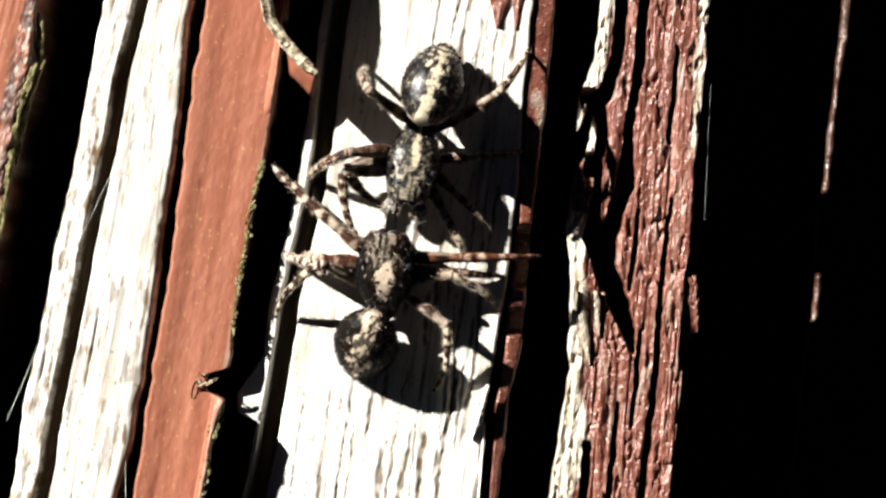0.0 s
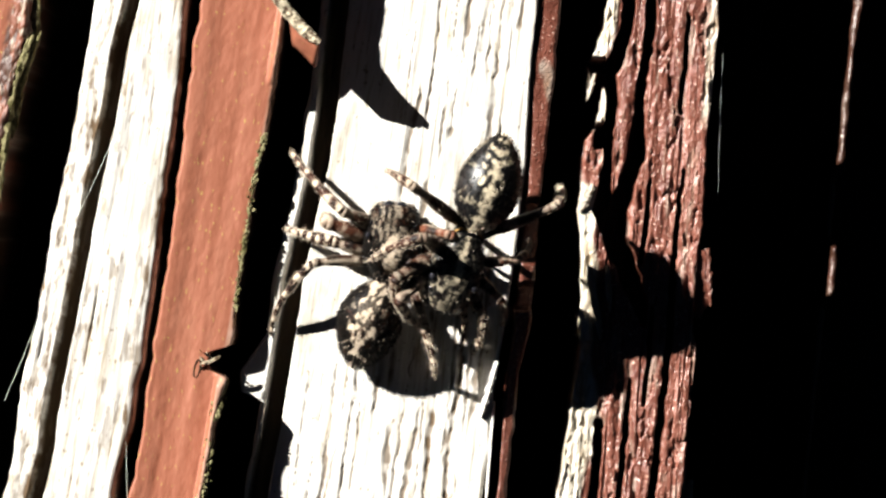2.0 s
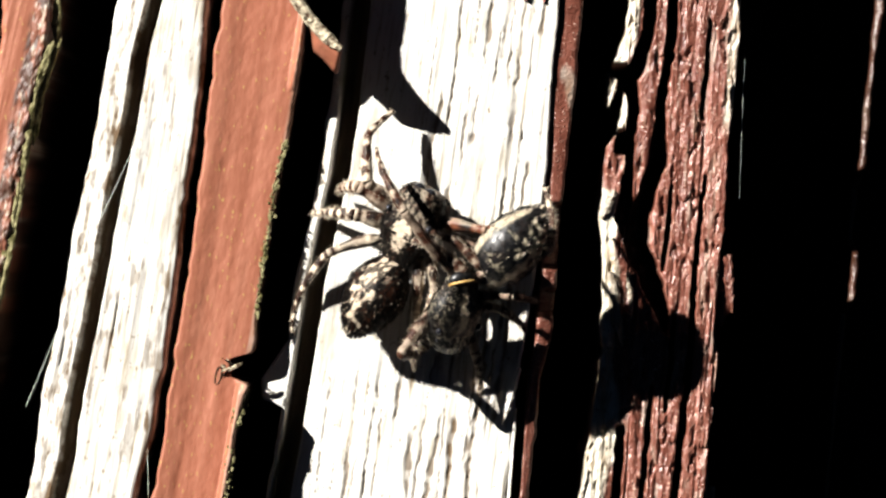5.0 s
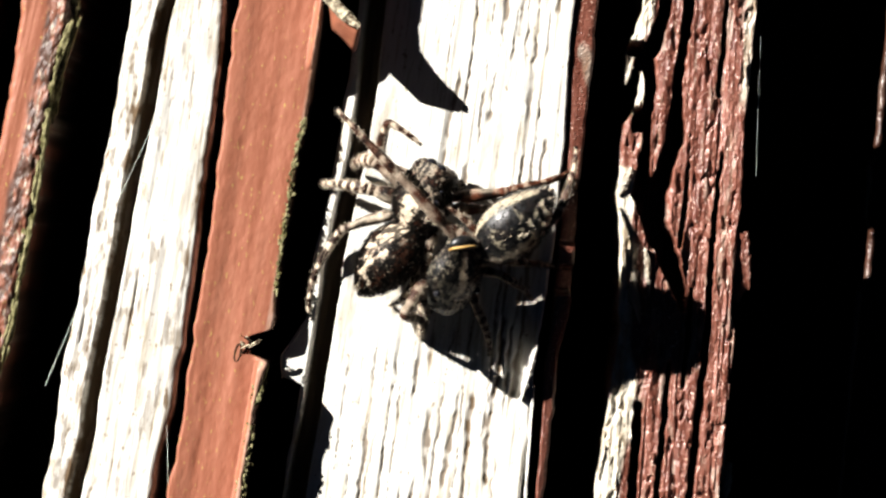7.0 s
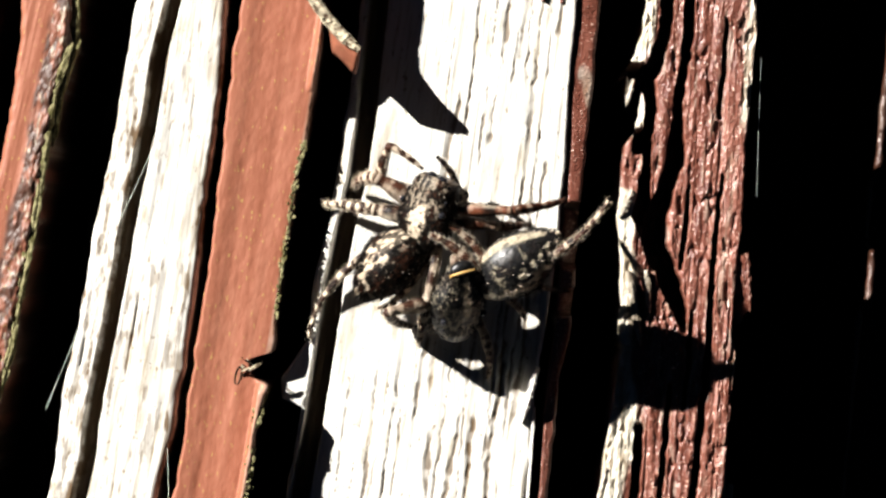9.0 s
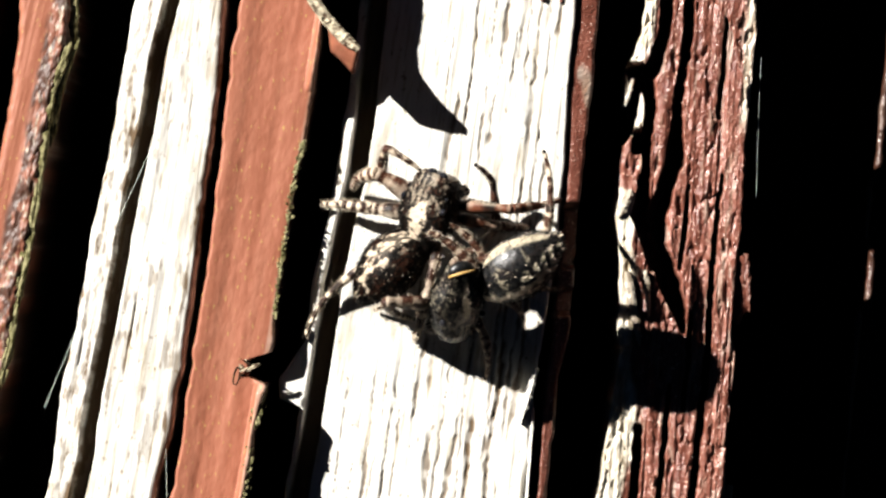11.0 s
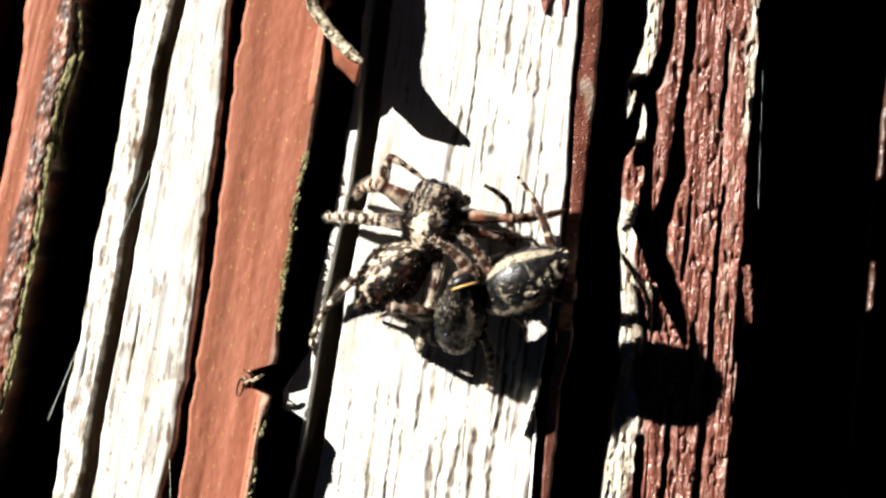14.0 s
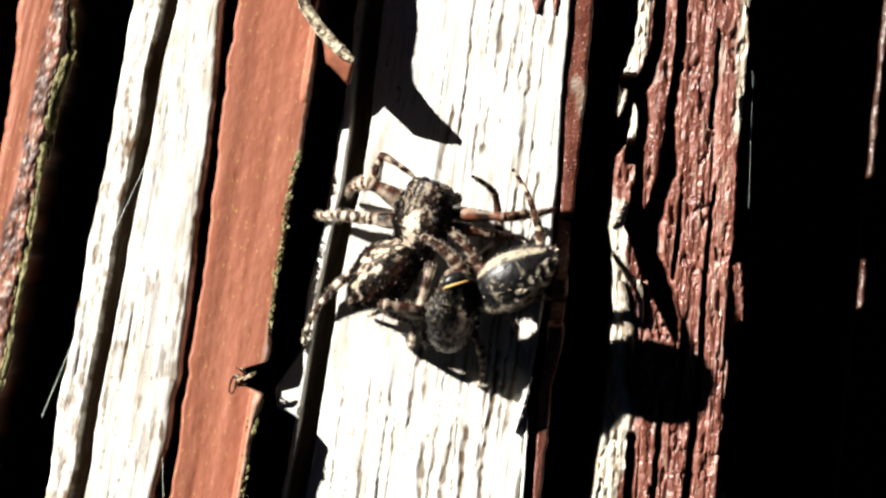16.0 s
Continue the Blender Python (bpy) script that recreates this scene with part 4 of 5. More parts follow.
def make_spider(label, car, abd, mat, legs, bold, seed, rim):
    """A jumping spider: its origin is the waist, x forward. Sizes in millimetres."""
    rnd = random.Random(seed)
    spider = tagged(new("jumping_spider"), label, "spider", group="pair of jumping spiders")
    spider.empty_display_size = 0.001
    verts, faces = loft(car[0], car[1] / 2, car[2] / 2, carapace_shape, 110, 120)
    shell = coat("carapace", verts, faces, lambda v: markings_carapace(v.x, v.y, v.z, car, bold) if v.z > -0.3 * car[2] else 0.05, mat, spider, rnd, 2600, 0.19, (-1, 0, 0.2))
    for sy in (1, -1):
        ball("eye", (car[0] * 0.97, sy * 0.26, car[2] * 0.20), 0.27, EYE, shell)
        ball("eye", (car[0] * 0.92, sy * 0.66, car[2] * 0.24), 0.17, EYE, shell)
        ball("eye", (car[0] * 0.60, sy * car[1] * 0.40, car[2] * 0.40), 0.15, EYE, shell)
        ball("eye", (car[0] * 0.76, sy * car[1] * 0.37, car[2] * 0.36), 0.07, EYE, shell)
        ball("chelicera", (car[0] * 0.88, sy * 0.28, -car[2] * 0.46), 0.34, mat, spider, (0.8, 0.8, 1.5))
    ball("pedicel", (-0.04, 0, -0.02), 0.5, mat, spider, (0.95, 1.25, 0.72))
    if rim:
        arc = [(0.16 - 0.46 * math.sin(a), car[1] * 0.27 * math.cos(a), car[2] * 0.20 * math.sin(a)) for a in np.linspace(0.15, math.pi - 0.15, 18)]
        vs, fs = [], []
        for i, p in enumerate(arc):
            for k in range(5):
                vs.append(Vector(p) + Vector((math.cos(k * 1.2566), 0, math.sin(k * 1.2566))) * 0.065)
        for i in range(len(arc) - 1):
            for k in range(5):
                fs.append((i * 5 + k, i * 5 + (k + 1) % 5, i * 5 + 5 + (k + 1) % 5, i * 5 + 5 + k))
        part("waist_rim", mesh_object("waist_rim", in_mm(vs), fs, RIM), shell, "orange-cream rim at the waist")
    verts, faces = loft(abd[0], abd[1] / 2, abd[2] / 2, abdomen_shape, 130, 140)
    verts = [v - Vector((abd[0] / 2, 0, 0)) for v in verts]
    belly = coat("abdomen", verts, faces, lambda v: markings_abdomen(v.x + abd[0] / 2, v.y, v.z, abd, bold), mat, spider, rnd, 4200, 0.17, (-1, 0, 0.1))
    for sy in (1, -1):
        ball("spinneret", (-abd[0] * 0.5, sy * 0.07, -0.02), 0.10, HAIR_PALE if bold > 1 else mat, belly, (2.0, 0.8, 0.8))
    made = {}
    for name, (hx, hy, a, b, thick, rust, *dim) in legs.items():
        pale_scale = dim[0] if dim else 1.0
        up = limb("leg", a, [(0, thick * 0.66), (0.12, thick * 0.82), (0.2, thick * 0.74), (0.3, thick * 0.98), (0.55, thick * 0.94), (0.80, thick * 0.66), (0.86, thick * 0.62), (0.92, thick * 0.72), (1, thick * 0.70)], 0.05, LEGS, rnd, spider, (2.6, rnd.random() * 0.3), rust, 170, "", 0.6, pale_scale)
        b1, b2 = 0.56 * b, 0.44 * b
        low = limb("lower_leg", b1, [(0, thick * 0.66), (0.2, thick * 0.74), (0.55, thick * 0.68), (0.80, thick * 0.50), (0.88, thick * 0.50), (0.94, thick * 0.54), (1, thick * 0.50)], 0.03, LEGS, rnd, up, (2.8, rnd.random() * 0.3), rust, 170, "", 0.0, pale_scale)
        end = limb("foot", b2, [(0, thick * 0.46), (0.1, thick * 0.50), (0.5, thick * 0.36), (0.56, thick * 0.40), (0.9, thick * 0.28), (1, thick * 0.10)], 0.04, LEGS, rnd, up, (2.4, rnd.random() * 0.3), rust, 110, "", 0.0, 0.3 + 0.7 * pale_scale)
        ball("foot_tuft", (b2, 0, 0), 0.08, HAIR_DARK, up).parent = end
        made[name] = (up, low, end, Vector((hx, hy, -0.45)), a, b1, b2)
    palps = []
    for sy in (1, -1):
        p = limb("pedipalp", 1.0 if rim else 1.2, [(0, 0.16), (0.35, 0.22), (0.6, 0.36 if rim else 0.24), (0.85, 0.38 if rim else 0.24), (0.96, 0.26), (1, 0.12)], -0.10, PALP if rim else LEGS, rnd, spider, (1.5, 0.2), 0.0, 260, "cream-haired pedipalp")
        p.matrix_basis = pose(car[0] * (0.90 if rim else 0.80) * MM, sy * 0.50 * MM, (-0.15 if rim else -0.40) * MM, 0, 38 if rim else 80, sy * 8)
        palps.append(p)
    return spider, belly, made


def at_time(rows, t):
    """The values of rows (time, ...) at t, straight between rows."""
    ts = [r[0] for r in rows]
    return [float(np.interp(t, ts, [r[i] for r in rows])) for i in range(1, len(rows[0]))]


def leg_poses(body, hip, a, b1, b2, foot, pole, curl):
    """Poses of the three pieces of a leg in the body's space, so that the foot stands at a place."""
    inv = body.inverted()
    h, f = hip * MM, inv @ foot
    a, b1, b2 = a * MM, b1 * MM, b2 * MM
    c = radians(curl)
    b = math.sqrt(b1 * b1 + b2 * b2 + 2 * b1 * b2 * math.cos(c))
    lift = math.atan2(b2 * math.sin(c), b1 + b2 * math.cos(c))
    d = f - h
    dist = min(max(d.length, abs(a - b) + 1e-5, 0.12 * (a + b)), 0.995 * (a + b))
    x = d.normalized()
    up = inv.to_3x3() @ pole + Vector((0, 0.7 if hip.y > 0 else -0.7, 0))
    z = (up - x * up.dot(x)).normalized()
    y = z.cross(x)
    turned = lambda v, w: v * math.cos(w) + v.cross(y) * math.sin(w)

    def placed(v, at):
        m = Matrix((v, y, v.cross(y))).transposed().to_4x4()
        m.translation = at
        return m

    ca = (a * a + dist * dist - b * b) / (2 * a * dist)
    ux = turned(x, math.acos(max(-1, min(1, ca))))
    knee = h + ux * a
    lx = turned((h + x * dist - knee).normalized(), lift)
    ankle = knee + lx * b1
    upper = placed(ux, h)
    back = upper.inverted()
    return upper, back @ placed(lx, knee), back @ placed(turned(lx, -c), ankle)


def pose_spider(made, car_len, places, tilts, abdomen_rows, abdomen_tilts, feet, poles, curls):
    """Key one spider: the waist and heading, the abdomen, then each leg to its footholds."""
    spider, belly, legs = made
    rows, belly_rows, leg_rows = [], [], {k: ([], [], []) for k in legs}
    times = {r[0] for r in places}
    for foot_rows in feet.values():
        times |= {r[0] for r in foot_rows}
    for t in sorted(times):
        u, v, turn = at_time(places, t)
        z, pitch, roll = at_time(tilts, t)
        m = Matrix.Translation(plan(u, v, z)) @ Matrix.Rotation(radians(turn), 4, "Z") @ Matrix.Rotation(radians(-pitch), 4, "Y") @ Matrix.Rotation(radians(roll), 4, "X")
        m = m @ Matrix.Translation((-car_len * 0.5 * MM, 0, 0))
        rows.append((t, m))
        au, av, aturn = at_time(abdomen_rows, t)
        az, apitch, aroll = at_time(abdomen_tilts, t)
        am = Matrix.Translation(plan(au, av, az)) @ Matrix.Rotation(radians(aturn), 4, "Z") @ Matrix.Rotation(radians(-apitch), 4, "Y") @ Matrix.Rotation(radians(aroll), 4, "X")
        belly_rows.append((t, m.inverted() @ am))
        for name, (up, low, end, hip, a, b1, b2) in legs.items():
            fu, fv, fz = at_time(feet[name], t)
            pole = Vector(at_time(poles[name], t)) if name in poles else Vector((0, 0, 1))
            curl = at_time(curls[name], t)[0] if name in curls else 22.0
            for row, one in zip(leg_rows[name], leg_poses(m, hip, a, b1, b2, plan(fu, fv, fz), pole, curl)):
                row.append((t, one))
    walk(spider, rows)
    walk(belly, belly_rows)
    for name, pieces in legs.items():
        for piece, row in zip(pieces[:3], leg_rows[name]):
            walk(piece, row)


# legs: hip forward, hip aside, upper length, lower length, thickness, rust tint, and for some a factor that weakens the
# pale markings
BROWN_LEGS = {
    "l1": (2.30, 0.70, 2.05, 3.8, 0.33, 0.3), "l2": (1.80, 0.80, 2.2, 1.9, 0.42, 0.4),
    "l3": (1.25, 0.80, 1.8, 2.4, 0.38, 0.15), "l4": (0.70, 0.70, 2.8, 4.0, 0.27, 0.15),
    "r1": (2.30, -0.70, 2.6, 3.6, 0.30, 0.85), "r2": (1.80, -0.80, 2.0, 2.6, 0.29, 0.6),
    "r3": (1.25, -0.80, 2.2, 3.0, 0.27, 0.2), "r4": (0.70, -0.70, 2.6, 3.4, 0.27, 0.2),
}
BLACK_LEGS = {
    "l1": (2.30, 0.65, 1.7, 2.2, 0.27, 0.3), "l2": (1.80, 0.75, 1.7, 2.2, 0.26, 0.3),
    "l3": (1.25, 0.75, 1.9, 2.4, 0.25, 0.5), "l4": (0.10, 0.50, 3.6, 3.4, 0.27, 0.3),
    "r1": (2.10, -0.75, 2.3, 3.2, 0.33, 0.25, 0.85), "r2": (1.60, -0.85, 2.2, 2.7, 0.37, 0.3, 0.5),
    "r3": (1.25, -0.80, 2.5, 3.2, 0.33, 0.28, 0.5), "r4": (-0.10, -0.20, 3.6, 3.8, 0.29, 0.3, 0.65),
}
brown_spider = make_spider("brown marbled jumping spider gripping the bare board", (3.4, 2.5, 1.85), (3.85, 2.9, 2.4), HIDE, BROWN_LEGS, 0.8, 11, False)
black_spider = make_spider("black and cream jumping spider climbing over its mate", (3.4, 2.3, 1.8), (4.2, 2.85, 2.8), HIDE_B, BLACK_LEGS, 1.2, 23, True)


def motions():
    """Everything that moves, on the plan's grid: time, u, v and heading in degrees; heights in millimetres."""
    places = [(0, 764, 444, 85), (0.5, 766, 448, 81), (1, 756, 453, 94), (1.5, 755, 444, 85), (2, 767, 441, 85), (2.5, 761, 445, 83), (3, 753, 440, 81), (3.5, 747, 436, 81), (4, 754, 418, 74), (6.5, 753, 392, 62), (7, 749, 396, 62), (8, 753, 385, 69), (9, 758, 381, 70), (11.5, 762, 374, 71), (12.5, 761, 373, 73), (14, 760, 372, 72), (16, 760, 372, 72)]
    tilts = [(0, 1.5, 5, 0), (3, 1.6, 10, -4), (4, 1.8, 12, -8), (6.5, 2.2, 10, -26), (16, 2.2, 10, -26)]
    abdomen_rows = [(0, 730, 575, 74), (0.5, 731, 579, 77), (1, 723, 590, 68), (1.5, 726, 583, 76), (2, 725, 582, 71), (2.5, 722, 588, 74), (3, 710, 577, 73), (3.5, 704, 569, 72), (4, 707, 556, 71), (6.5, 694, 495, 50), (7, 693, 495, 49), (8, 691, 479, 48), (9, 692, 465, 47), (11.5, 695, 471, 47), (12.5, 693, 470, 47), (14, 692, 466, 46), (16, 692, 465, 46)]
    abdomen_tilts = [(0, 1.25, 42, -5), (0.5, 1.25, 40, -5), (1, 1.15, 26, -8), (1.5, 1.1, 22, -10), (2, 1.08, 10, -12), (3, 1.08, 6, -16), (4, 1.3, 0, -26), (6.5, 1.9, -2, -40), (16, 1.9, -2, -40)]
    feet = {}
    feet["l1"] = [(0, 555, 254, 0.6), (0.5, 572, 251, 0.6), (1, 591, 258, 0.7), (1.5, 579, 271, 0.7), (2, 588, 281, 0.7), (2.5, 582, 284, 0.7), (3, 570, 284, 0.8), (3.5, 577, 277, 0.8), (4, 601, 237, 0.8), (6.5, 750, 293, 2.6), (7, 746, 298, 2.6), (8, 747, 304, 2.6), (9, 748, 300, 2.6), (11.5, 746, 303, 2.6), (12.5, 748, 302, 2.6), (14, 747, 298, 2.6)]
    feet["l2"] = [(0, 624, 421, 0), (1.5, 659, 397, 0), (4, 639, 372, 0), (6.5, 631, 334, 0.4), (7, 629, 337, 0.4), (8, 629, 334, 0.4), (9, 629, 332, 0.4), (11.5, 628, 334, 0.4), (14, 628, 329, 0.4)]
    feet["l3"] = [(0, 583, 416, 0.2), (0.5, 579, 412, 0.2), (1, 577, 415, 0.2), (1.5, 581, 417, 0.2), (2, 579, 416, 0.2), (2.5, 581, 418, 0.2), (3, 580, 416, 0.2), (3.5, 578, 415, 0.2), (4, 582, 415, 0.2), (6.5, 573, 363, 0.2), (7, 573, 365, 0.2), (8, 571, 361, 0.2), (9, 574, 360, 0.2), (11.5, 571, 362, 0.2), (12.5, 572, 362, 0.2), (14, 570, 362, 0.2)]
    feet["l4"] = [(0, 567, 529, 0.1), (0.5, 567, 529, 0.1), (1, 554, 592, 0.1), (1.5, 552, 599, 0.1), (2, 552, 600, 0.1), (2.5, 552, 604, 0.1), (3, 549, 589, 0.1), (3.5, 544, 600, 0.1), (4, 546, 601, 0.1), (6.5, 546, 592, 0.1), (7, 547, 595, 0.1), (8, 547, 595, 0.1), (9, 546, 599, 0.1), (11.5, 543, 597, 0.1), (12.5, 544, 593, 0.1), (14, 546, 593, 0.1)]
    feet["r1"] = [(0, 1042, 415, 0.2), (0.5, 992, 416, 0.2), (1, 949, 492, 0.2), (1.5, 918, 493, 0.2), (2.5, 941, 453, 0.3), (3.5, 872, 428, 0.3), (4, 893, 410, 0.3), (6.5, 1014, 347, 0.2), (7, 1011, 342, 0.2), (8, 993, 354, 0.2), (9, 1000, 352, 0.2), (11.5, 993, 353, 0.2), (12.5, 996, 352, 0.2), (14, 996, 351, 0.2)]
    feet["r2"] = [(0, 976, 452, 0), (0.5, 958, 466, 0), (1.5, 909, 583, 0), (4, 914, 470, 0), (6.5, 939, 392, 0), (9, 935, 395, 0), (11.5, 938, 403, 0), (14, 936, 401, 0)]
    feet["r3"] = [(0, 972, 518, 0), (0.5, 969, 523, 0.1), (1, 930, 632, 0.1), (1.5, 909, 622, 0.2), (4, 795, 614, 0.3), (6.5, 701, 576, 0.2), (7, 691, 579, 0.2), (8, 675, 574, 0.2), (9, 666, 545, 0.2), (11.5, 665, 546, 0.2), (14, 665, 541, 0.2)]
    feet["r4"] = [(0, 854, 659, 0), (0.5, 861, 675, 0), (1, 863, 682, 0), (1.5, 854, 667, 0), (2, 841, 679, 0), (2.5, 833, 667, 0), (3, 789, 732, 0), (3.5, 772, 733, 0), (4, 770, 720, 0), (6.5, 750, 621, 0), (7, 747, 639, 0), (8, 744, 615, 0), (9, 740, 607, 0), (11.5, 736, 598, 0), (12.5, 737, 598, 0), (14, 737, 597, 0)]
    poles = {"l1": [(0, -0.2, 0.2, 1), (4, -0.3, 0.3, 1), (6.5, -1.0, 0.6, 0.2), (16, -1.0, 0.6, 0.2)], "l2": [(0, 0, 0, 1), (4, -0.5, 0.3, 0.5), (6.5, -1.0, 0.5, 0.2), (16, -1, 0.5, 0.2)], "l4": [(0, 0.3, 0.6, 0.8), (4, 0.1, 0.6, 0.7), (6.5, -0.6, 0.6, 0.3), (16, -0.6, 0.6, 0.3)], "r3": [(0, 0.5, 0.6, 0.5), (4, 0.9, 0.0, 0.5), (6.5, -0.3, -0.4, 1), (16, -0.3, -0.4, 1)], "r4": [(0, 0.6, 0, 0.8), (1, -0.6, 0.1, 1), (6.5, -0.6, 0.1, 1), (16, -0.6, 0.1, 1)]}
    curls = {"l1": [(0, 8), (4, 15), (6.5, 105), (16, 105)], "l2": [(0, 25), (6.5, 30), (16, 30)], "r3": [(0, 22), (4, 22), (6.5, 40), (16, 40)], "r4": [(0, 22), (1, 22), (2, 58), (4, 58), (6.5, 48), (16, 48)]}
    pose_spider(brown_spider, 3.4, places, tilts, abdomen_rows, abdomen_tilts, feet, poles, curls)
    places = [(0, 813, 253, -100), (0.3, 872, 242, -100), (0.5, 886, 286, -103), (1, 862, 443, -106), (1.5, 858, 486, -112), (2, 877, 487, -110), (2.5, 893, 508, -98), (3, 891, 531, -95), (3.5, 882, 566, -95), (4, 866, 559, -98), (6.5, 806, 534, -110), (7, 803, 524, -108), (8, 809, 530, -102), (9, 809, 530, -100), (11.5, 809, 531, -100), (12.5, 808, 531, -100), (14, 810, 532, -99), (16, 810, 533, -99)]
    tilts = [(0, 1.6, 5, 0), (0.3, 2.9, 0, 0), (0.5, 3.1, 0, 0), (1, 2.5, -14, 0), (2, 2.3, -18, -8), (3, 2.1, -24, -22), (4, 2.2, -32, -30), (6.5, 2.3, -42, -32), (16, 2.3, -42, -32)]
    abdomen_rows = [(0, 847, 112, -108), (0.3, 894, 115, -97), (0.5, 913, 147, -104), (1, 904, 297, -100), (1.5, 915, 333, -108), (2, 934, 340, -107), (2.5, 924, 356, -99), (3, 922, 382, -103), (3.5, 927, 423, -109), (4, 933, 428, -120), (6.5, 914, 437, -138), (7, 908, 437, -138), (8, 910, 442, -140), (9, 912, 465, -145), (11.5, 919, 469, -146), (12.5, 917, 468, -147), (14, 920, 474, -148), (16, 920, 474, -148)]
    abdomen_tilts = [(0, 1.9, 34, 0), (0.3, 3.2, 32, 0), (0.5, 3.2, 26, 0), (1, 3.4, 0, 0), (2.5, 3.2, -6, -8), (4, 2.8, -12, -40), (6.5, 2.7, -12, -47), (16, 2.7, -12, -47)]
    feet = {}
    feet["r4"] = [(0, 732, 83, 0), (0.3, 736, 69, 0.1), (0.5, 741, 81, 0.1), (0.7, 833, 144, 0.2), (1, 757, 272, 0.3), (1.5, 653, 315, 1.5), (2, 755, 313, 1.2), (2.5, 637, 315, 1.5), (3, 617, 249, 1.5), (3.5, 727, 344, 1.9), (4, 768, 296, 2.2), (6.5, 597, 237, 3.6), (7, 592, 229, 3.6), (7.5, 802, 258, 2.7), (8, 802, 300, 2.7), (8.5, 806, 263, 2.7), (9, 775, 281, 2.7), (11.5, 854, 296, 2.7), (12, 667, 215, 3.6), (12.5, 649, 212, 3.6), (13, 650, 210, 3.6), (13.5, 846, 292, 2.7), (14, 855, 310, 2.7), (14.5, 862, 289, 2.7), (15, 839, 290, 2.7), (15.5, 847, 288, 2.7), (16, 848, 297, 2.7)]
    feet["r1"] = [(0, 720, 394, 1), (0.5, 715, 398, 1.2), (1, 692, 389, 1.5), (1.5, 805, 592, 0.3), (2, 828, 587, 0.3), (2.5, 865, 612, 0.3), (3, 818, 619, 0.3), (3.5, 813, 633, 0.3), (4, 825, 621, 0.3), (6.5, 779, 575, 0.3), (7.5, 762, 593, 0.3), (9, 735, 577, 0.3), (12, 736, 557, 0.3), (14.5, 737, 553, 0.3)]
    feet["r2"] = [(0, 770, 332, 0.5), (0.3, 736, 387, 0.8), (0.5, 789, 378, 0.8), (1, 780, 493, 1), (1.5, 794, 598, 0.3), (3.5, 764, 455, 2.8), (4, 771, 436, 2.9), (6.5, 754, 424, 3.4), (7.5, 753, 426, 3.4), (9, 759, 415, 3.4), (12, 757, 408, 3.4), (14.5, 755, 399, 3.4)]
    feet["r3"] = [(0, 622, 278, 0.1), (0.3, 636, 221, 0.3), (0.5, 729, 349, 0.5), (1, 762, 462, 2.0), (1.5, 722, 463, 2.3), (2, 728, 472, 2.4), (3, 715, 456, 2.4), (3.5, 779, 445, 2.7), (4, 787, 423, 2.8), (6.5, 786, 404, 3.0), (7.5, 785, 406, 3.0), (9, 792, 398, 3.0), (12, 788, 388, 3.0), (14.5, 788, 379, 3.0)]
    feet["l1"] = [(0, 925, 463, 0.5), (0.3, 929, 526, 0.3), (0.5, 958, 396, 0.5), (1, 959, 492, 0.5), (1.5, 909, 622, 0.5), (3, 903, 657, 0.3), (4, 907, 714, 0.1), (6.5, 871, 670, 0.1), (7, 867, 666, 0.1), (9, 862, 667, 0.1), (14, 859, 666, 0.1)]
    feet["l2"] = [(0, 985, 401, 0), (0.3, 964, 385, 0.3), (0.5, 967, 356, 0.1), (1, 959, 482, 0.1), (1.5, 958, 582, 0.2), (4, 959, 589, 0.6), (6.5, 948, 565, 0.8), (7, 940, 568, 0.8), (9, 927, 563, 0.9), (14, 926, 568, 0.9)]
    feet["l3"] = [(0, 1009, 227, 0), (0.5, 1026, 267, 0.1), (1, 1033, 392, 0.1), (1.5, 1037, 395, 0.2), (2, 1005, 434, 0.2), (2.5, 965, 444, 0.3), (3, 962, 467, 0.4), (3.5, 942, 538, 0.4), (4, 962, 544, 0.5), (6.5, 978, 511, 0.2), (9, 984, 514, 0.1), (14, 986, 513, 0.1)]
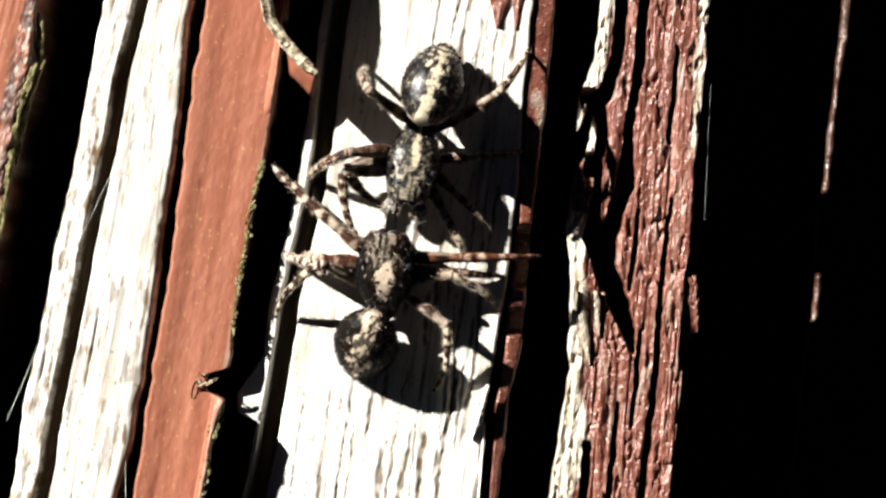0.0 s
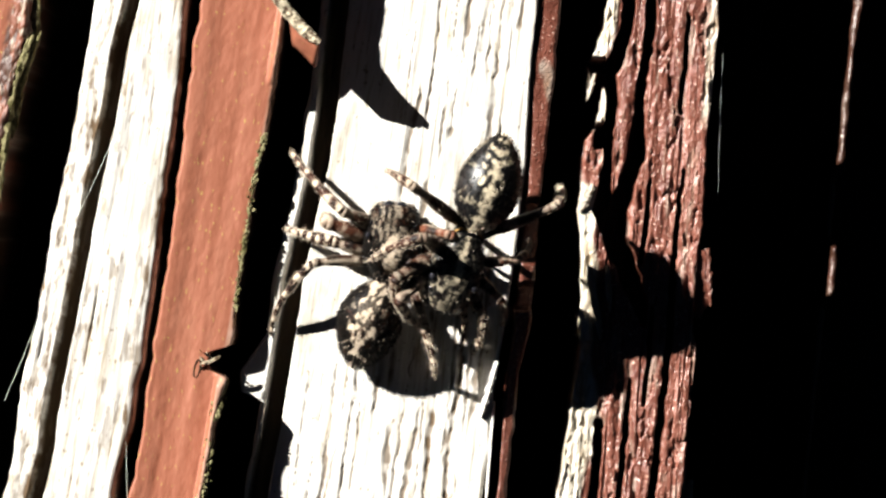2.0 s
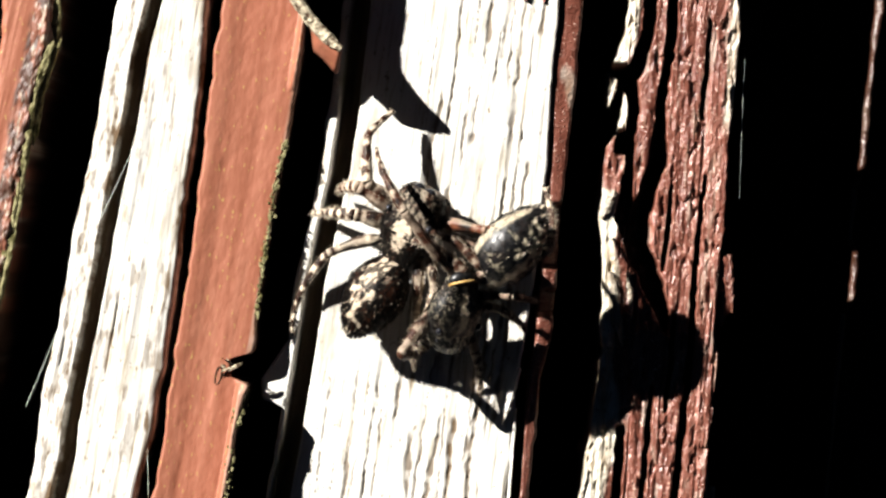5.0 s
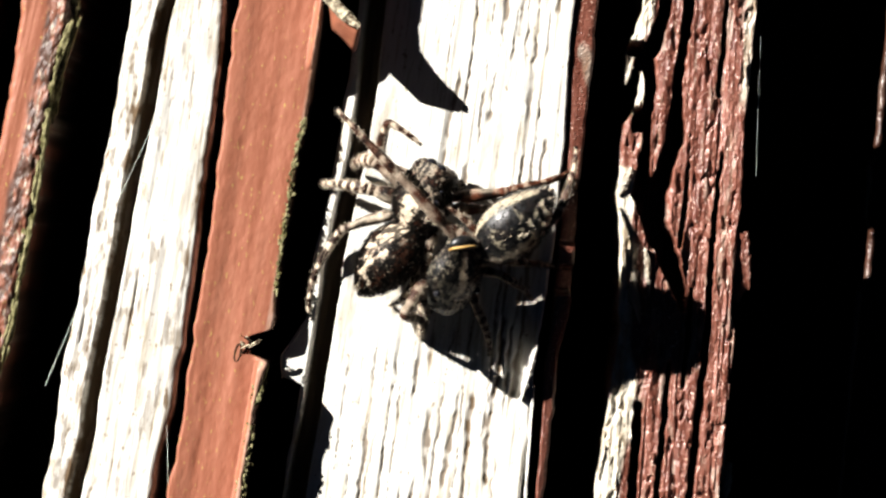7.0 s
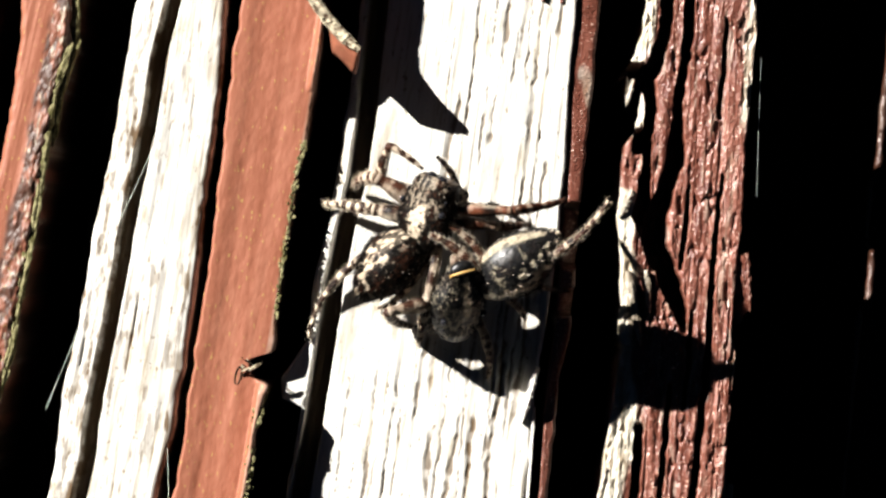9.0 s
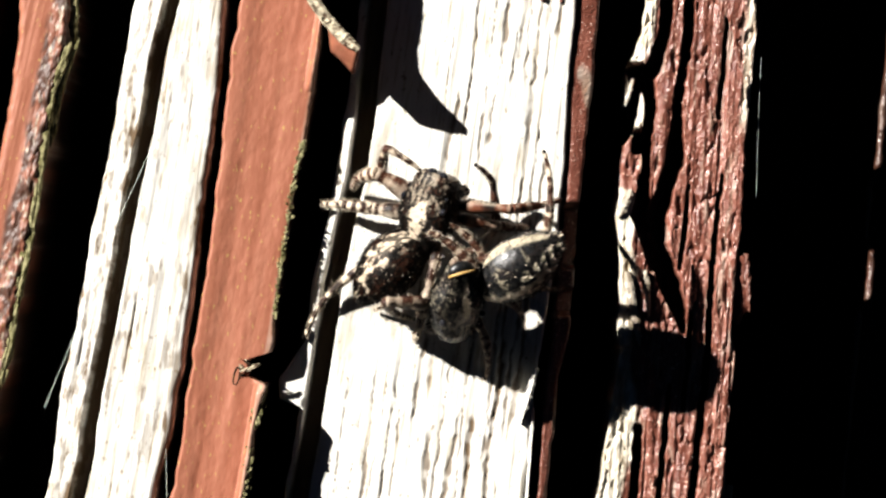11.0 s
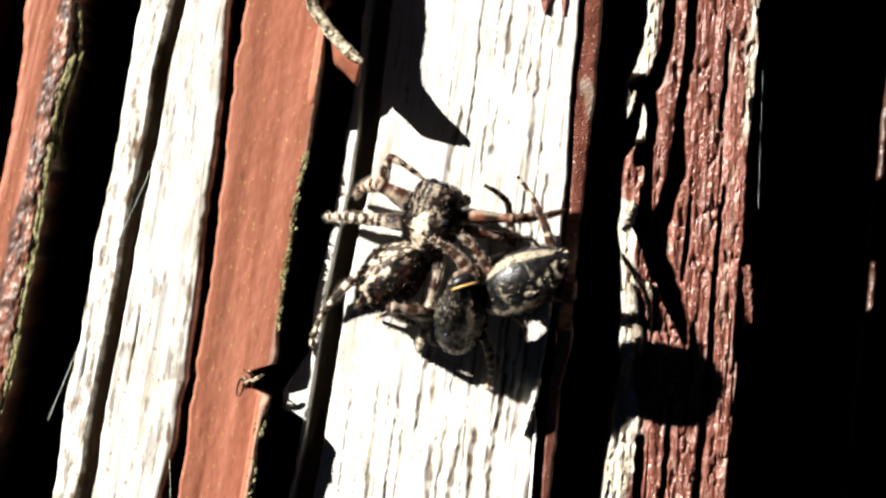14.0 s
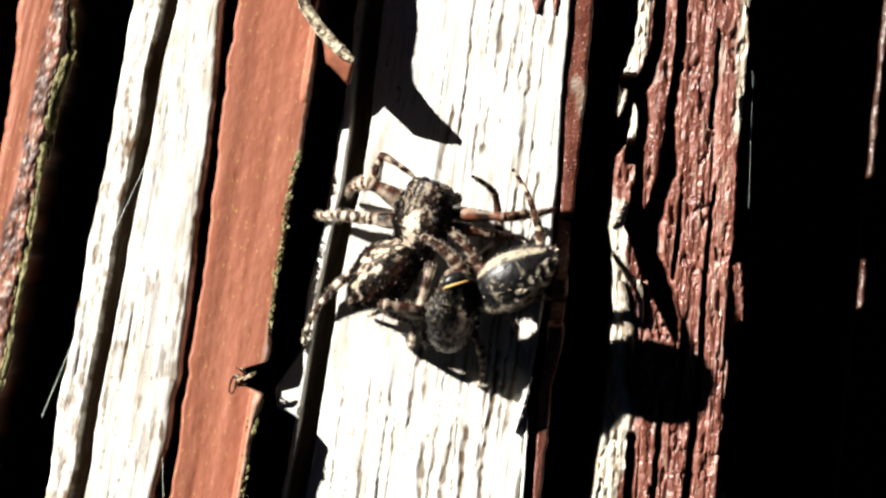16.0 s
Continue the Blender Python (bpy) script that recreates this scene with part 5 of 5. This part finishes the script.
    feet["l4"] = [(0, 1016, 44, 0), (0.3, 1051, 142, 0.1), (0.5, 1070, 165, 0), (1, 1061, 332, 0), (1.5, 1057, 341, 0), (2, 1057, 341, 0), (2.5, 1016, 443, 0.3), (3, 1000, 442, 0.4), (3.5, 1012, 452, 0.4), (4, 1011, 425, 0.4), (6.5, 1003, 255, 1.5), (7, 1017, 303, 2), (7.5, 1011, 334, 2.5), (8, 1006, 362, 4.0), (8.5, 1000, 342, 4.0), (9, 1070, 354, 4.0), (11.5, 950, 270, 3.1), (12, 1062, 310, 3.1), (12.5, 1065, 272, 3.1), (13, 1053, 272, 3.1), (13.5, 917, 297, 3.1), (14, 911, 296, 3.2), (14.5, 917, 285, 3.2), (15, 914, 297, 3.2), (15.5, 917, 285, 3.2), (16, 918, 286, 3.2)]
    poles = {"r2": [(0, -0.8, 0.8, 0.5), (1, -0.8, 0.8, 0.5), (1.5, 0, 0, 1), (2.5, 0, 0, 1), (3.5, 2.4, 0, 0.3), (6.5, 3, 0, 0.2), (16, 3, 0, 0.2)], "r3": [(0, 0, 0, 1), (2.5, 0, 0, 1), (3.5, 2.4, 0, 0.2), (6.5, 3, 0, -0.3), (16, 3, 0, -0.3)], "r1": [(0, -0.8, 0.9, 0.5), (1, -0.8, 0.9, 0.5), (1.5, 0.2, 0.3, 1), (4, 0.2, 0.3, 1), (6.5, 0.3, 0.5, 1), (16, 0.3, 0.5, 1)], "r4": [(0, 0, 0.3, 1), (4, 0, 0.3, 1), (7, 0.5, 0.3, 1), (7.5, 1.1, -0.5, -1.3), (9.2, 1.1, -0.5, -1.3), (11.5, 1.4, -0.6, -1.3), (12, 0.6, 0.3, 0.8), (13, 0.6, 0.3, 0.8), (13.5, 1.4, -0.6, -1.3), (16, 1.4, -0.6, -1.3)], "l4": [(0, 0.2, 0.4, 1), (2, 0.2, 0.4, 1), (2.5, 1.0, 0.6, -0.4), (4.2, 1.0, 0.6, -0.6), (6.5, 0.8, -0.8, 0.0), (7.5, 0.8, -0.6, 0.2), (8, 1, -0.3, 0.5), (9.2, 1, -0.3, 0.5), (11.3, 1, 0, 0.3), (11.5, 1, 0, 0.3), (12, 0.6, -0.6, 0.3), (13, 0.6, -0.6, 0.3), (13.5, 1, 0, 0.3), (16, 1, 0, 0.3)]}
    curls = {"r4": [(0, 25), (3, 10), (4, 30), (6.5, 10), (7, 10), (7.5, 25), (9, 35), (11.5, 50), (12, 12), (13, 12), (13.5, 50), (16, 50)], "l4": [(0, 15), (16, 15)]}
    pose_spider(black_spider, 3.4, places, tilts, abdomen_rows, abdomen_tilts, feet, poles, curls)


motions()
